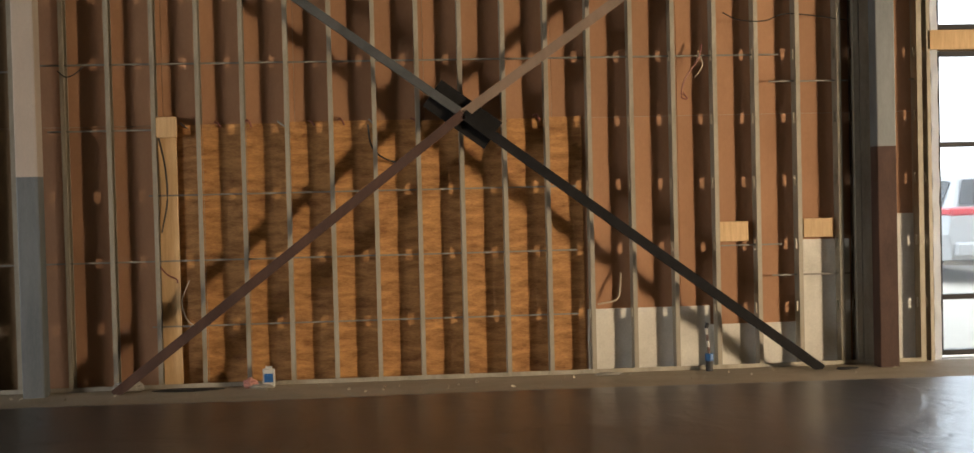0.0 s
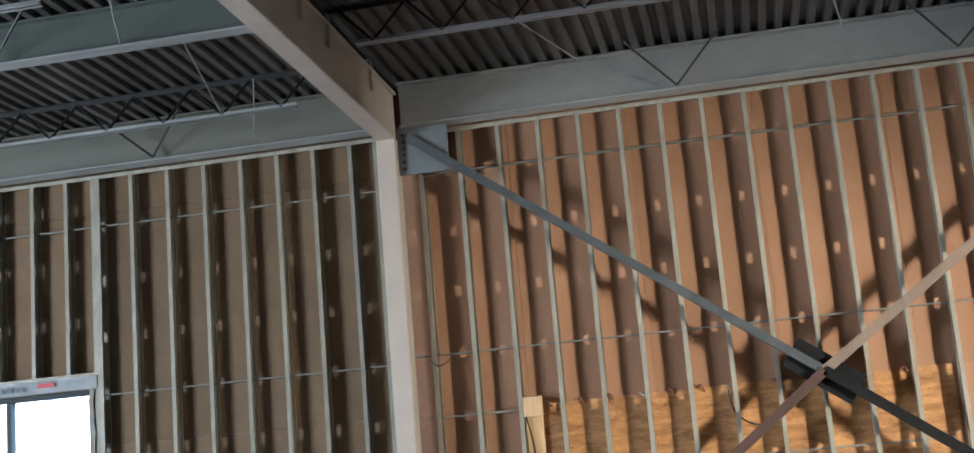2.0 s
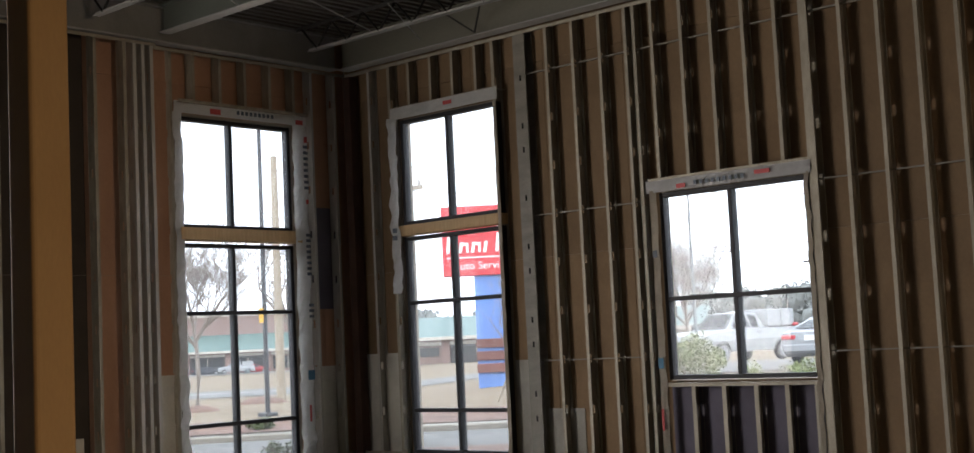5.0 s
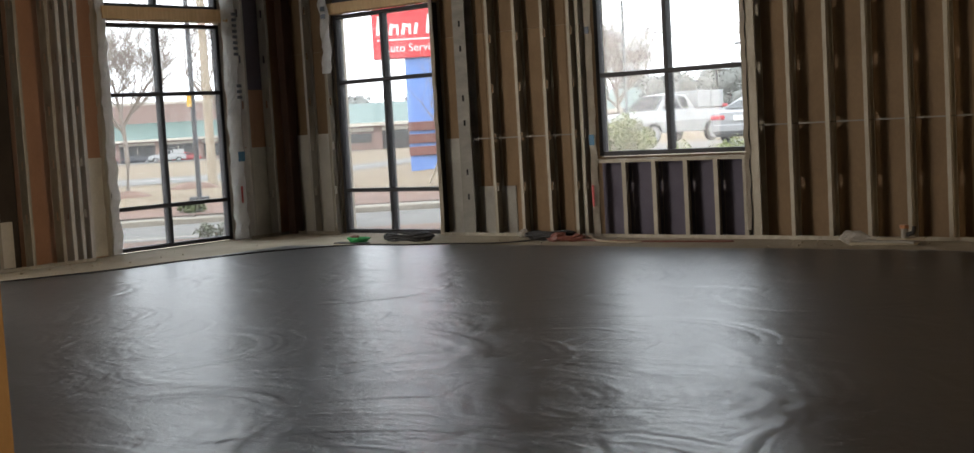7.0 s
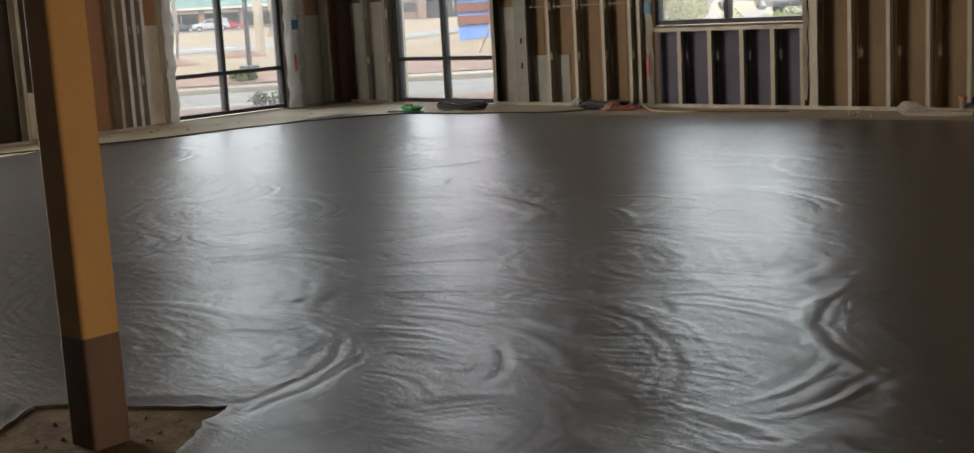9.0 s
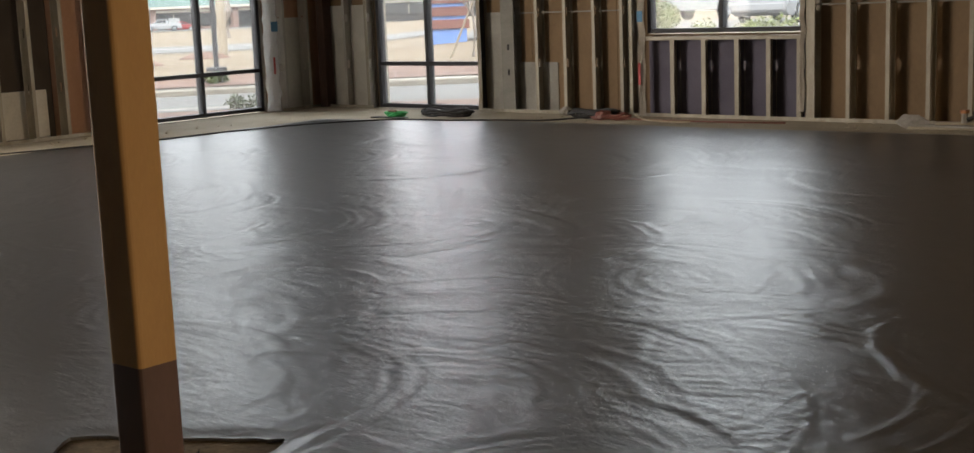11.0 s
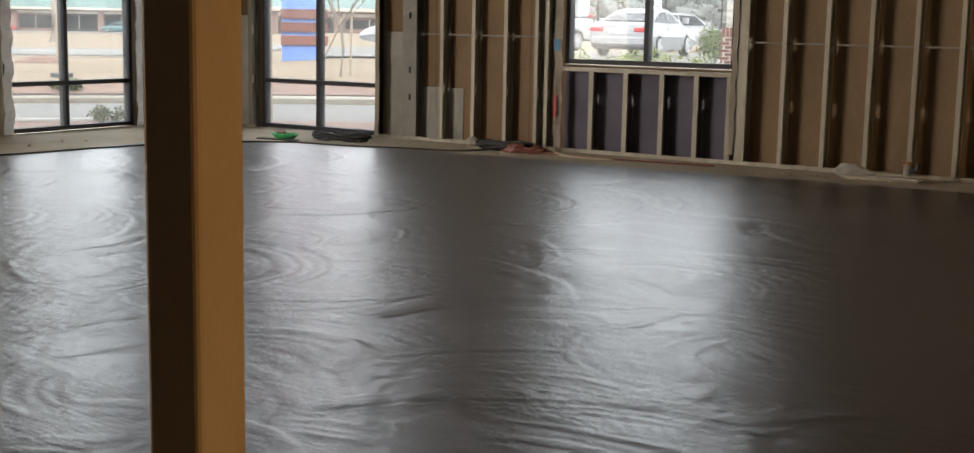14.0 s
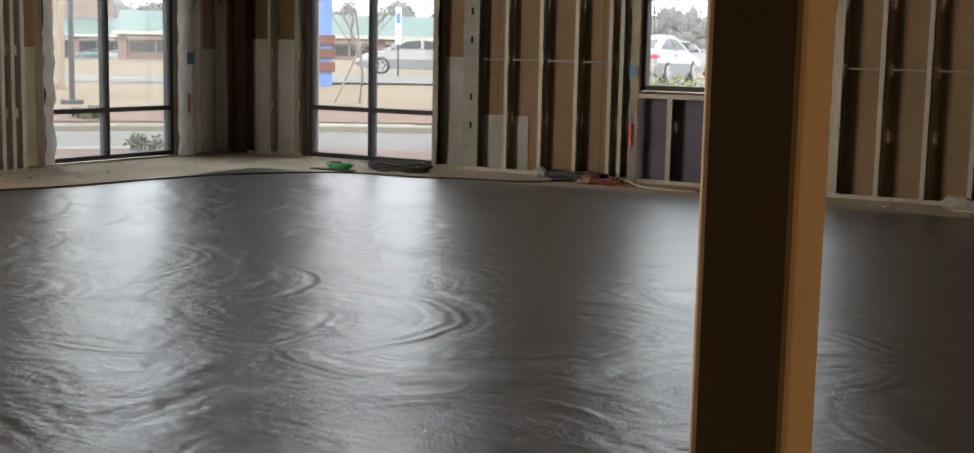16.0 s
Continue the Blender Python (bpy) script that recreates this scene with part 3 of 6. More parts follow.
def topping():
    """The poured sheet with its rim, and over it the trowelled skin."""
    bm = bmesh.new()
    loops, rims = [], []
    for pts, s, w in ((EDGE, 0.25, 0.02), (PIT_RIM, 0.05, 0.03)):
        rim = fill_edge(pts, s, w)
        rims.append(rim)
        vs = [bm.verts.new((x, y, 0.014)) for x, y in rim]
        loops += [bm.edges.new((vs[i], vs[(i + 1) % len(vs)])) for i in range(len(vs))]
    bmesh.ops.triangle_fill(bm, use_beauty=True, edges=loops)
    ext = bmesh.ops.extrude_face_region(bm, geom=bm.faces[:])
    bmesh.ops.translate(bm, vec=(0, 0, -0.0135), verts=[g for g in ext["geom"] if isinstance(g, bmesh.types.BMVert)])
    base = mesh_of("floor", bm, FLOOR)
    bv = np.empty(len(base.vertices) * 3)
    base.vertices.foreach_get("co", bv)
    bv = bv.reshape(-1, 3)
    faces = [tuple(p.vertices) for p in base.polygons]
    xs = np.arange(-12.9, 5.6, 0.017)
    ys = [1.2]
    while ys[-1] < 11.5:
        ys.append(ys[-1] + 0.010 + 0.0017 * ys[-1])
    gx, gy = np.meshgrid(xs, np.array(ys), indexing="ij")
    dist = np.minimum(rim_distance(gx, gy, rims[0]), -rim_distance(gx, gy, rims[1]))
    dist = np.minimum(dist, np.minimum(5.58 - gx, gy - 1.22))
    blend = np.clip(dist / 0.10, 0, 1)
    gz = 0.0136 + (0.0080 + np.clip(trowelled(gx, gy), -0.0075, 0.014)) * blend * blend * (3 - 2 * blend)
    n, m = gx.shape
    idx = np.arange(n * m).reshape(n, m) + len(bv)
    ok = (dist[:-1, :-1] > 0) & (dist[1:, :-1] > 0) & (dist[:-1, 1:] > 0) & (dist[1:, 1:] > 0)
    quads = np.stack((idx[:-1, :-1], idx[1:, :-1], idx[1:, 1:], idx[:-1, 1:]), -1)[ok]
    me = bpy.data.meshes.new("floor")
    me.from_pydata(np.concatenate((bv, np.stack((gx, gy, gz), -1).reshape(-1, 3))).tolist(), [], faces + quads.tolist())
    smooth = np.ones(len(me.polygons), bool)
    smooth[:len(faces)] = False
    me.polygons.foreach_set("use_smooth", smooth)
    me.materials.append(FLOOR)
    return me


floor = tagged(new("floor", topping()), "fresh dark wet levelling floor with trowel swirls", "floor", kind="structure")

# ceiling: ribbed steel deck
def deck():
    bm = bmesh.new()
    prof = []
    x = -14.4
    while x < EX + 0.2:
        prof += [(x, DECKZ), (x + 0.062, DECKZ), (x + 0.076, DECKZ + 0.052), (x + 0.138, DECKZ + 0.052)]
        x += 0.1524
    rows = [[bm.verts.new((px, y, pz)) for px, pz in prof] for y in (SY - 0.1, -4, 0, 3, 6, 9, OUT)]
    for A, B in zip(rows, rows[1:]):
        for i in range(len(prof) - 1):
            bm.faces.new((A[i], A[i + 1], B[i + 1], B[i]))
    top = add_box(bm, -14.48, EX + 0.2, SY - 0.2, OUT + 0.34, DECKZ + 0.06, DECKZ + 0.25)
    return top


ceiling = tagged(new("ceiling", mesh_of("ceiling", deck(), DECK)), "ribbed grey steel roof deck", "ceiling", kind="structure")


def i_beam(name, a, b, z0, z1, along, at, width, mat, label, flange_mat=None, web=0.012):
    """A rolled steel beam between a and b along x or y."""
    ob = thing(name, label, "steel beam", "roof steel", "structure")
    hw = width / 2

    def slab_of(o0, o1, c0, c1):
        return box(a, b, at + o0, at + o1, c0, c1) if along == "x" else box(at + o0, at + o1, a, b, c0, c1)
    part("web", slab_of(-web / 2, web / 2, z0 + 0.016, z1 - 0.016), mat, ob)
    # flange_mat: a paler bottom flange, its lit look put into the colour
    part("bottom_flange", slab_of(-hw, hw, z0, z0 + 0.0155), flange_mat or mat, ob)
    part("top_flange", slab_of(-hw, hw, z1 - 0.0155, z1), mat, ob)
    return ob


JZ = 5.40
i_beam("edge_beam", -13.83, -3.64, 5.30, DECKZ - 0.005, "x", 12.18, 0.2, PRIMER_OLIVE, "olive primed steel edge beam over the north wall", CHORD)
i_beam("edge_beam", -3.38, 13.9, 5.30, DECKZ - 0.005, "x", 12.18, 0.2, PRIMER_GREY, "grey primed steel edge beam over the braced bay", CHORD)
i_beam("edge_beam", SY + 0.1, 12.06, 5.30, DECKZ - 0.005, "y", -13.86, 0.2, PRIMER_GREY, "grey primed steel edge beam over the west wall", CHORD)
i_beam("roof_beam", -13.74, -3.63, JZ, DECKZ - 0.005, "x", 9.2, 0.15, PRIMER, "grey-green primed steel roof beam", CHORD)


def girder():
    """The buff box-like main beam, from the wall post towards the middle of the room."""
    ob = thing("main_beam", "buff primed steel main beam on a wall post", "steel beam", "roof steel", "structure")
    x0, x1 = -3.61, -3.41
    part("body", box(x0, x1, SY + 0.1, 12.06, 5.17, 5.62, 0.008), BUFF, ob)
    part("top_plate", box(x0 - 0.03, x1 + 0.03, SY + 0.1, 12.06, 5.624, 5.645), BUFF, ob)
    return ob


girder()


def joist(y, x0, x1, z0=JZ, cut=0.55, chord=None):
    """An open-web bar joist: paired angles for chords, bent rod between."""
    ob = thing("bar_joist", "open-web steel bar joist under the roof deck", "joist", "bar joists", "structure")
    zt = DECKZ - 0.004
    for name, z, a, b in (("bottom_chord", z0, x0 + 0.25, x1 - cut), ("top_chord", zt - 0.04, x0, x1)):
        bm = bmesh.new()
        for s in (-1, 1):
            lo, hi = (z, z + 0.004) if name == "bottom_chord" else (z + 0.036, z + 0.04)
            add_box(bm, a, b, y + s * 0.008 if s > 0 else y - 0.045, y + 0.045 if s > 0 else y - 0.008, lo, hi)
            add_box(bm, a, b, y + s * 0.010 - 0.002, y + s * 0.010 + 0.002, z, z + 0.04)
        part(name, bm, (chord or CHORD) if name == "bottom_chord" else IRON, ob)
    n = max(2, int((x1 - x0) / 0.30))
    pts = [(x0 + 0.1 + (x1 - x0 - 0.2) * i / n, y, z0 + 0.02 if i % 2 else zt - 0.02) for i in range(n + 1)]
    part("web_rod", sweep(bmesh.new(), pts, 0.017, 5), BLACKSTEEL, ob)
    return ob


joist(11.3, -13.74, -3.62)
joist(8.1, -13.74, -3.62, cut=1.4)
for y in (6.5, 5.0, 3.5, 2.0, 0.4, -1.2, -2.8):
    joist(y, -13.74, -3.62)
for y in (9.9, 7.6, 5.3, 3.0, 0.7, -1.6):
    joist(y, -3.40, 7.85)


# columns
def tube(x0, x1, y0, y1, z0, z1, r=0.014):
    """A square tube with rounded corners and flat ends."""
    bm = bmesh.new()
    ring = [(cx + r * math.cos(a), cy + r * math.sin(a)) for cx, cy, q in ((x1 - r, y1 - r, 0), (x0 + r, y1 - r, 1), (x0 + r, y0 + r, 2), (x1 - r, y0 + r, 3))
            for a in (q * math.pi / 2 + k * math.pi / 6 for k in range(4))]
    low, high = ([bm.verts.new((x, y, z)) for x, y in ring] for z in (z0, z1))
    for i in range(len(ring)):
        bm.faces.new((low[i], low[(i + 1) % len(ring)], high[(i + 1) % len(ring)], high[i]))
    bm.faces.new(low[::-1])
    bm.faces.new(high)
    return bm


def column(name, x0, x1, y0, y1, z1, zs, mats, label, parts=("shaft", "base_coat")):
    ob = thing(name, label, "steel column", "steel columns", "structure", )
    part("shaft", tube(x0, x1, y0, y1, zs, z1), mats[0], ob)
    part("shaft_foot", tube(x0, x1, y0, y1, 0.0, zs - 0.0005), mats[1], ob, "dark coated foot")
    return ob


OCHRE = material("ochre_primed_steel", (0.46, 0.25, 0.082), (0.58, 0.335, 0.118), 0.7, 0.0, 3, 110, (1, 1, 0.3), 0, 0.06)
column("steel_column", -3.942, -3.799, 1.893, 2.028, 5.74, 0.365, (OCHRE, RUSTBROWN), "ochre primed square steel column with dark foot")
column("wall_post", -3.61, -3.41, 12.02, 12.22, 5.165, 1.99, (BUFF, GALV_DARK), "buff primed wall post with dark lower half")
column("wall_post", 4.33, 4.52, 12.02, 12.20, 5.29, 2.1, (GALV_DARK, RUST_DARK), "rust-brown primed wall post beside the storefront")


RUSTBROWN_PALE = material("pale_brown_primed_steel", (0.17, 0.12, 0.085), (0.27, 0.19, 0.135), 0.6, 0, 4, 90, (1, 1, 0.4), 0.03, 0.1)


# crossed braces with the gusset at their crossing
def brace():
    ob = thing("cross_brace", "dark steel cross brace over the stud wall", "brace", "", "structure")
    Y = 12.12
    c = (0.42, Y, 2.48)
    part("diagonal", bar(bmesh.new(), (3.77, Y - 0.05, 0.0), c[:1] + (Y - 0.05,) + c[2:], 0.09, 0.07), BLACKSTEEL, ob)
    part("diagonal", bar(bmesh.new(), (c[0], Y - 0.03, c[2]), (-3.30, Y - 0.03, 5.17), 0.08, 0.06), STEEL_DULL, ob)
    part("diagonal", bar(bmesh.new(), (-2.81, Y - 0.05, 0.0), (c[0], Y - 0.05, c[2]), 0.09, 0.07), RUST_DARK, ob)
    part("diagonal", bar(bmesh.new(), (c[0], Y - 0.03, c[2]), (4.35, Y - 0.03, 5.25), 0.09, 0.07), RUSTBROWN_PALE, ob)
    part("gusset", bar(bmesh.new(), (0.14, Y, 2.685), (0.70, Y, 2.275), 0.30, 0.014), BLACKSTEEL, ob, "dark gusset plate")
    part("gusset", box(-3.47, -2.90, Y - 0.01, Y + 0.004, 4.80, 5.28), GALV_DARK, ob, "grey corner gusset plate")
    part("gusset", box(3.80, 4.38, Y - 0.01, Y + 0.004, 4.80, 5.28), GALV_DARK, ob, "grey corner gusset plate")
    for i in range(6):
        for s in (0, 1):
            part("bolt", lathe(bmesh.new(), ((0.016, 0), (0.016, 0.02), (0.008, 0.03)), 6), IRON if s else BUFF, ob).matrix_local = pose(-3.45 + 0.10 * s, Y - 0.012, 4.86 + 0.07 * i, 90, 0, 0)
    return ob


brace()


# windows: dark metal frames with glazing bars and panes
def window(name, a0, a1, bars, mids, plane, west=False, label="", depth=0.11, fw=0.05):
    ob = thing(name, label, "window", "", "structure")
    z0, z1 = bars[0], bars[-1]

    def piece(p, q, r, s, d=depth, off=0.0):
        c = plane + off
        return box(c - d / 2, c + d / 2, p, q, r, s, 0.003) if west else box(p, q, c - d / 2, c + d / 2, r, s, 0.003)
    part("window_frame", piece(a0, a0 + fw, z0, z1), BRONZE, ob)
    part("window_frame", piece(a1 - fw, a1, z0, z1), BRONZE, ob)
    for b in bars:
        lo = b if b == z0 else b - fw if b == z1 else b - fw / 2
        part("glazing_bar", piece(a0 + fw + 0.001, a1 - fw - 0.001, lo, lo + fw), BRONZE, ob)
    for m in mids:
        for b, t in zip(bars, bars[1:]):
            part("mullion", piece(m - fw / 2, m + fw / 2, b + fw / 2 + (fw / 2 if b == z0 else 0) + 0.001, t - fw / 2 - (fw / 2 if t == z1 else 0) - 0.001), BRONZE, ob)
    edges = [a0 + fw, *mids, a1 - fw]
    for b, t in zip(bars, bars[1:]):
        for p, q in zip(edges, edges[1:]):
            g = part("pane", piece(p + 0.01, q - 0.01, b + 0.02, t - 0.02, 0.008, 0.01), GLASS, ob)
            g.visible_shadow = False
    return ob


window("window_1", 9.575, 11.435, (0.02, 0.555, 1.975, 2.865), (10.445,), -14.19, True, "tall dark-framed west window with six lower panes")
window("window_2", -12.915, -11.165, (0.02, 0.585, 2.01, 2.895), (-12.05,), 12.41, False, "tall dark-framed corner window with six lower panes")
window("window_3", -8.755, -6.875, (0.92, 1.825, 3.03), (-7.835,), 12.41, False, "dark-framed four-pane window above a low stud wall")
window("window_4", 5.05, 7.55, (0.05, 0.62, 2.11, 3.02), (6.2,), 12.41, False, "dark-framed storefront window at the east end")
window("window_5", 9.575, 11.435, (3.055, 4.48), (10.445,), -14.19, True, "two-pane transom window above a timber rail")
window("window_6", -12.915, -11.165, (3.055, 4.48), (-12.05,), 12.41, False, "two-pane transom window above a timber rail")
window("window_7", 5.05, 7.55, (3.23, 4.55), (6.2,), 12.41, False, "two-pane transom window above a timber rail")
tagged(part("timber_rail", box(-14.25, -13.98, 9.545, 11.475, 2.895, 3.05, 0.004), PINE), "yellow pine rail between window and transom", "timber rail", "timber rails")
tagged(part("timber_rail", box(-12.965, -11.135, 12.30, 12.46, 2.91, 3.05, 0.004), PINE), "yellow pine rail between window and transom", "timber rail", "timber rails")
tagged(part("timber_rail", box(4.96, 7.6, 12.30, 12.46, 3.03, 3.22, 0.004), PINE), "yellow pine rail between window and transom", "timber rail", "timber rails")

# ---------- outdoors ----------
GRASS = material("dormant_lawn", (0.145, 0.103, 0.060), (0.225, 0.170, 0.105), 0.95, 0, 0.5, 9, (1, 1, 1), 0, 0.4)
MULCH = material("bark_mulch", (0.13, 0.075, 0.055), (0.24, 0.15, 0.11), 0.95, 0, 2, 25, (1, 1, 1), 0.08, 0.6)
ASPHALT = material("grey_asphalt", (0.125, 0.118, 0.108), (0.175, 0.166, 0.152), 0.9, 0, 0.4, 30, (1, 1, 1), 0, 0.2)
KERB = material("kerb_concrete", (0.28, 0.25, 0.20), (0.37, 0.335, 0.28), 0.9, 0, 2, 40, (1, 1, 1), 0.05, 0.2)
WHITE_LINE = material("white_road_paint", (0.65, 0.65, 0.63), (0.78, 0.78, 0.76), 0.8, 0, 3, 40, (1, 1, 1), 0, 0.1)
BRICK = material("red_brick", (0.13, 0.06, 0.045), (0.21, 0.105, 0.085), 0.9, 0, 1.2, 14, (1, 1, 4), 0.12, 0.2)
# brick of the far buildings, paled: distance haze is in the colour
BRICK_HAZED = material("hazed_far_brick", (0.21, 0.145, 0.125), (0.28, 0.195, 0.17), 0.9, 0, 1.2, 14, (1, 1, 4), 0.06, 0.2)
MORTAR = material("pale_mortar", (0.46, 0.43, 0.39), (0.56, 0.53, 0.48), 0.95, 0, 5, 60, (1, 1, 1), 0, 0.2)
STONE = material("stacked_pale_stone", (0.36, 0.345, 0.31), (0.54, 0.52, 0.48), 0.9, 0, 4, 40, (1, 1, 2), 0.2, 0.4)
# greyed teal: some distance haze is mixed into the roof colour
TEAL = material("teal_metal_roof", (0.085, 0.14, 0.125), (0.115, 0.17, 0.152), 0.5, 0, 0.4, 8, (1, 1, 1), 0.04, 0.05)
TRIM = material("cream_trim", (0.42, 0.38, 0.32), (0.52, 0.48, 0.42), 0.8, 0, 2, 30, (1, 1, 1), 0.05, 0.05)
# near-black for shade in openings, rims and seams; also grilles and latches
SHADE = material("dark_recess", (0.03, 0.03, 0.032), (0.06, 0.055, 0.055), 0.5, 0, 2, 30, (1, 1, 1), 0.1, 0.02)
BARK = material("grey_brown_bark", (0.17, 0.14, 0.12), (0.29, 0.25, 0.215), 0.9, 0, 6, 60, (1, 1, 0.3), 0.1, 0.3)
LEAF = material("evergreen_leaf", (0.05, 0.08, 0.025), (0.14, 0.17, 0.06), 0.7, 0, 5, 30, (1, 1, 1), 0.15, 0.1)
LEAF_GREY = material("grey_green_leaf", (0.10, 0.12, 0.06), (0.22, 0.25, 0.14), 0.7, 0, 5, 30, (1, 1, 1), 0.15, 0.1)
LEAF_PALE = material("yellow_green_leaf", (0.13, 0.17, 0.05), (0.27, 0.30, 0.11), 0.7, 0, 5, 30, (1, 1, 1), 0.15, 0.1)
# woods in a pale grey that carries the distance haze
WOODS = material("hazed_far_woods", (0.13, 0.135, 0.125), (0.23, 0.235, 0.22), 0.95, 0, 0.35, 3.0, (1, 1, 1), 0, 0.2)
SIGN_RED = material("red_sign_face", (0.52, 0.025, 0.035), (0.60, 0.04, 0.05), 0.35, 0, 1, 20, (1, 1, 1), 0, 0.02)
SIGN_WHITE = material("white_sign_vinyl", (0.76, 0.76, 0.76), (0.83, 0.83, 0.83), 0.4, 0, 3, 30, (1, 1, 1), 0, 0.02)
SIGN_BLUE = material("blue_painted_pylon", (0.10, 0.20, 0.52), (0.15, 0.27, 0.60), 0.55, 0, 1.5, 25, (1, 1, 0.5), 0, 0.05)
SLATWOOD = material("red_brown_slat", (0.11, 0.035, 0.025), (0.19, 0.065, 0.045), 0.6, 0, 2, 30, (0.4, 1, 4), 0.1, 0.1)
CARWHITE = material("white_car_paint", (0.30, 0.305, 0.31), (0.36, 0.365, 0.37), 0.22, 0.0, 1, 30, (1, 1, 1), 0.02, 0)
CARSILVER = material("silver_car_paint", (0.25, 0.255, 0.262), (0.31, 0.315, 0.322), 0.28, 0.2, 1, 30, (1, 1, 1), 0.02, 0)
CARDARK = material("dark_car_paint", (0.03, 0.035, 0.045), (0.05, 0.055, 0.065), 0.25, 0.2, 1, 30, (1, 1, 1), 0.2, 0)
CARTEAL = material("teal_car_paint", (0.10, 0.17, 0.18), (0.14, 0.21, 0.22), 0.25, 0.3, 1, 30, (1, 1, 1), 0.05, 0)
CARRED = material("red_car_paint", (0.28, 0.03, 0.035), (0.35, 0.05, 0.05), 0.25, 0.1, 1, 30, (1, 1, 1), 0.05, 0)
CARGLASS = material("tinted_car_glass", (0.020, 0.024, 0.026), (0.045, 0.05, 0.054), 0.12, 0.0, 1, 10, (1, 1, 1), 0, 0, 0.8)
TYRE = material("black_rubber", (0.018, 0.018, 0.018), (0.035, 0.035, 0.035), 0.8, 0, 8, 60, (1, 1, 1), 0, 0.1)
ALLOY = material("alloy_wheel", (0.38, 0.39, 0.40), (0.52, 0.53, 0.54), 0.3, 0.6, 8, 60, (1, 1, 1), 0.05, 0)
TAIL_RED = material("red_tail_lens", (0.40, 0.02, 0.03), (0.50, 0.04, 0.05), 0.2, 0, 4, 40, (1, 1, 1), 0, 0)
AMBER = material("yellow_lamp_housing", (0.60, 0.33, 0.02), (0.70, 0.42, 0.04), 0.5, 0, 4, 40, (1, 1, 1), 0, 0)
BLACKPOLE = material("black_painted_pole", (0.02, 0.02, 0.022), (0.045, 0.045, 0.05), 0.5, 0, 4, 40, (1, 1, 1), 0, 0.05)
POLEWOOD = material("weathered_pole_wood", (0.27, 0.22, 0.16), (0.40, 0.34, 0.26), 0.9, 0, 5, 50, (4, 4, 0.3), 0, 0.3)


def lerp_table(r, table):
    for (a, za), (b, zb) in zip(table, table[1:]):
        if r <= b:
            u = max(0.0, (r - a) / (b - a))
            return za + (zb - za) * u
    return table[-1][1]


WEST = ((0, -0.06), (21.5, -0.03), (23.5, 0.10), (36, 0.05), (45, -0.15), (57, -0.40), (72, -0.48), (142, -1.0), (225, -1.9), (400, -2.5), (3000, -6))
NORTH = ((0, -0.06), (21.5, -0.03), (23.5, 0.11), (30, 0.25), (45, 0.30), (56, 0.10), (100, -0.1), (225, -1.0), (400, -2.0), (3000, -6))
OX, OY = -1.5, 0.0


def land(x, y):
    """Height of the ground outside."""
    dx, dy = OX - x, y - OY
    r = math.hypot(dx, dy)
    b = math.degrees(math.atan2(dx, dy))
    u = min(1.0, max(0.0, (b - 38) / 8))
    u = u * u * (3 - 2 * u)
    return lerp_table(r, NORTH) * (1 - u) + lerp_table(r, WEST) * u


def polar(bearing, r, cx=OX, cy=OY):
    a = radians(bearing)
    return cx - r * math.sin(a), cy + r * math.cos(a)


def land_sheet(name, b0, b1, rads, mat, lift, label, category, nb=60):
    """A sheet that follows the ground between two bearings."""
    bm = bmesh.new()
    rows = []
    for r in rads:
        row = []
        for i in range(nb + 1):
            x, y = polar(b0 + (b1 - b0) * i / nb, r)
            row.append(bm.verts.new((x, y, land(x, y) + lift)))
        rows.append(row)
    for A, B in zip(rows, rows[1:]):
        for i in range(nb):
            bm.faces.new((A[i], A[i + 1], B[i + 1], B[i]))
    return tagged(part(name, bm, mat), label, category, kind="structure")


def ground():
    bm = bmesh.new()
    rads = [0.5, 8, 14, 18, 21.5, 23.5, 26, 30, 36, 41, 45, 51, 57, 64, 72, 90, 115, 142, 180, 225, 300, 420, 700, 1300, 3000]
    rows = []
    for r in rads:
        rows.append([bm.verts.new((*polar(i * 3, r), 0)) for i in range(120)])
    for A, B in zip(rows, rows[1:]):
        for i in range(120):
            bm.faces.new((A[i], A[(i + 1) % 120], B[(i + 1) % 120], B[i]))
    for v in bm.verts:
        v.co.z = land(v.co.x, v.co.y) - (0.30 if math.hypot(v.co.x - OX, v.co.y - OY) < 15 else 0.0)
    return bm


tagged(part("ground", ground(), GRASS), "dormant tan lawn and open ground", "ground", kind="structure")
land_sheet("pavement", 10, 90, (15.6, 16.6, 18.0), MULCH, 0.03, "brown mulch bed along the building", "planting bed")
land_sheet("road", 10, 90, (18.0, 19.2, 20.4, 21.5), ASPHALT, 0.02, "grey asphalt drive beside the building", "driveway")
land_sheet("road_line", 46, 56, (17.95, 18.15), KERB, 0.06, "pale concrete edge of the drive", "kerb")
land_sheet("planting_bed", 10, 90, (22.05, 22.8, 23.6, 24.3), MULCH, 0.10, "red-brown mulch bed behind the kerb", "planting bed")
land_sheet("road", 40, 90, (57, 60, 64, 70), ASPHALT, 0.04, "grey asphalt street beyond the lawn", "street")
land_sheet("pavement", 40, 90, (51.5, 52.6), KERB, 0.05, "pale concrete footpath along the street", "footpath")
land_sheet("road_line", 40, 90, (63.2, 63.5), WHITE_LINE, 0.06, "white lane line on the street", "road marking")
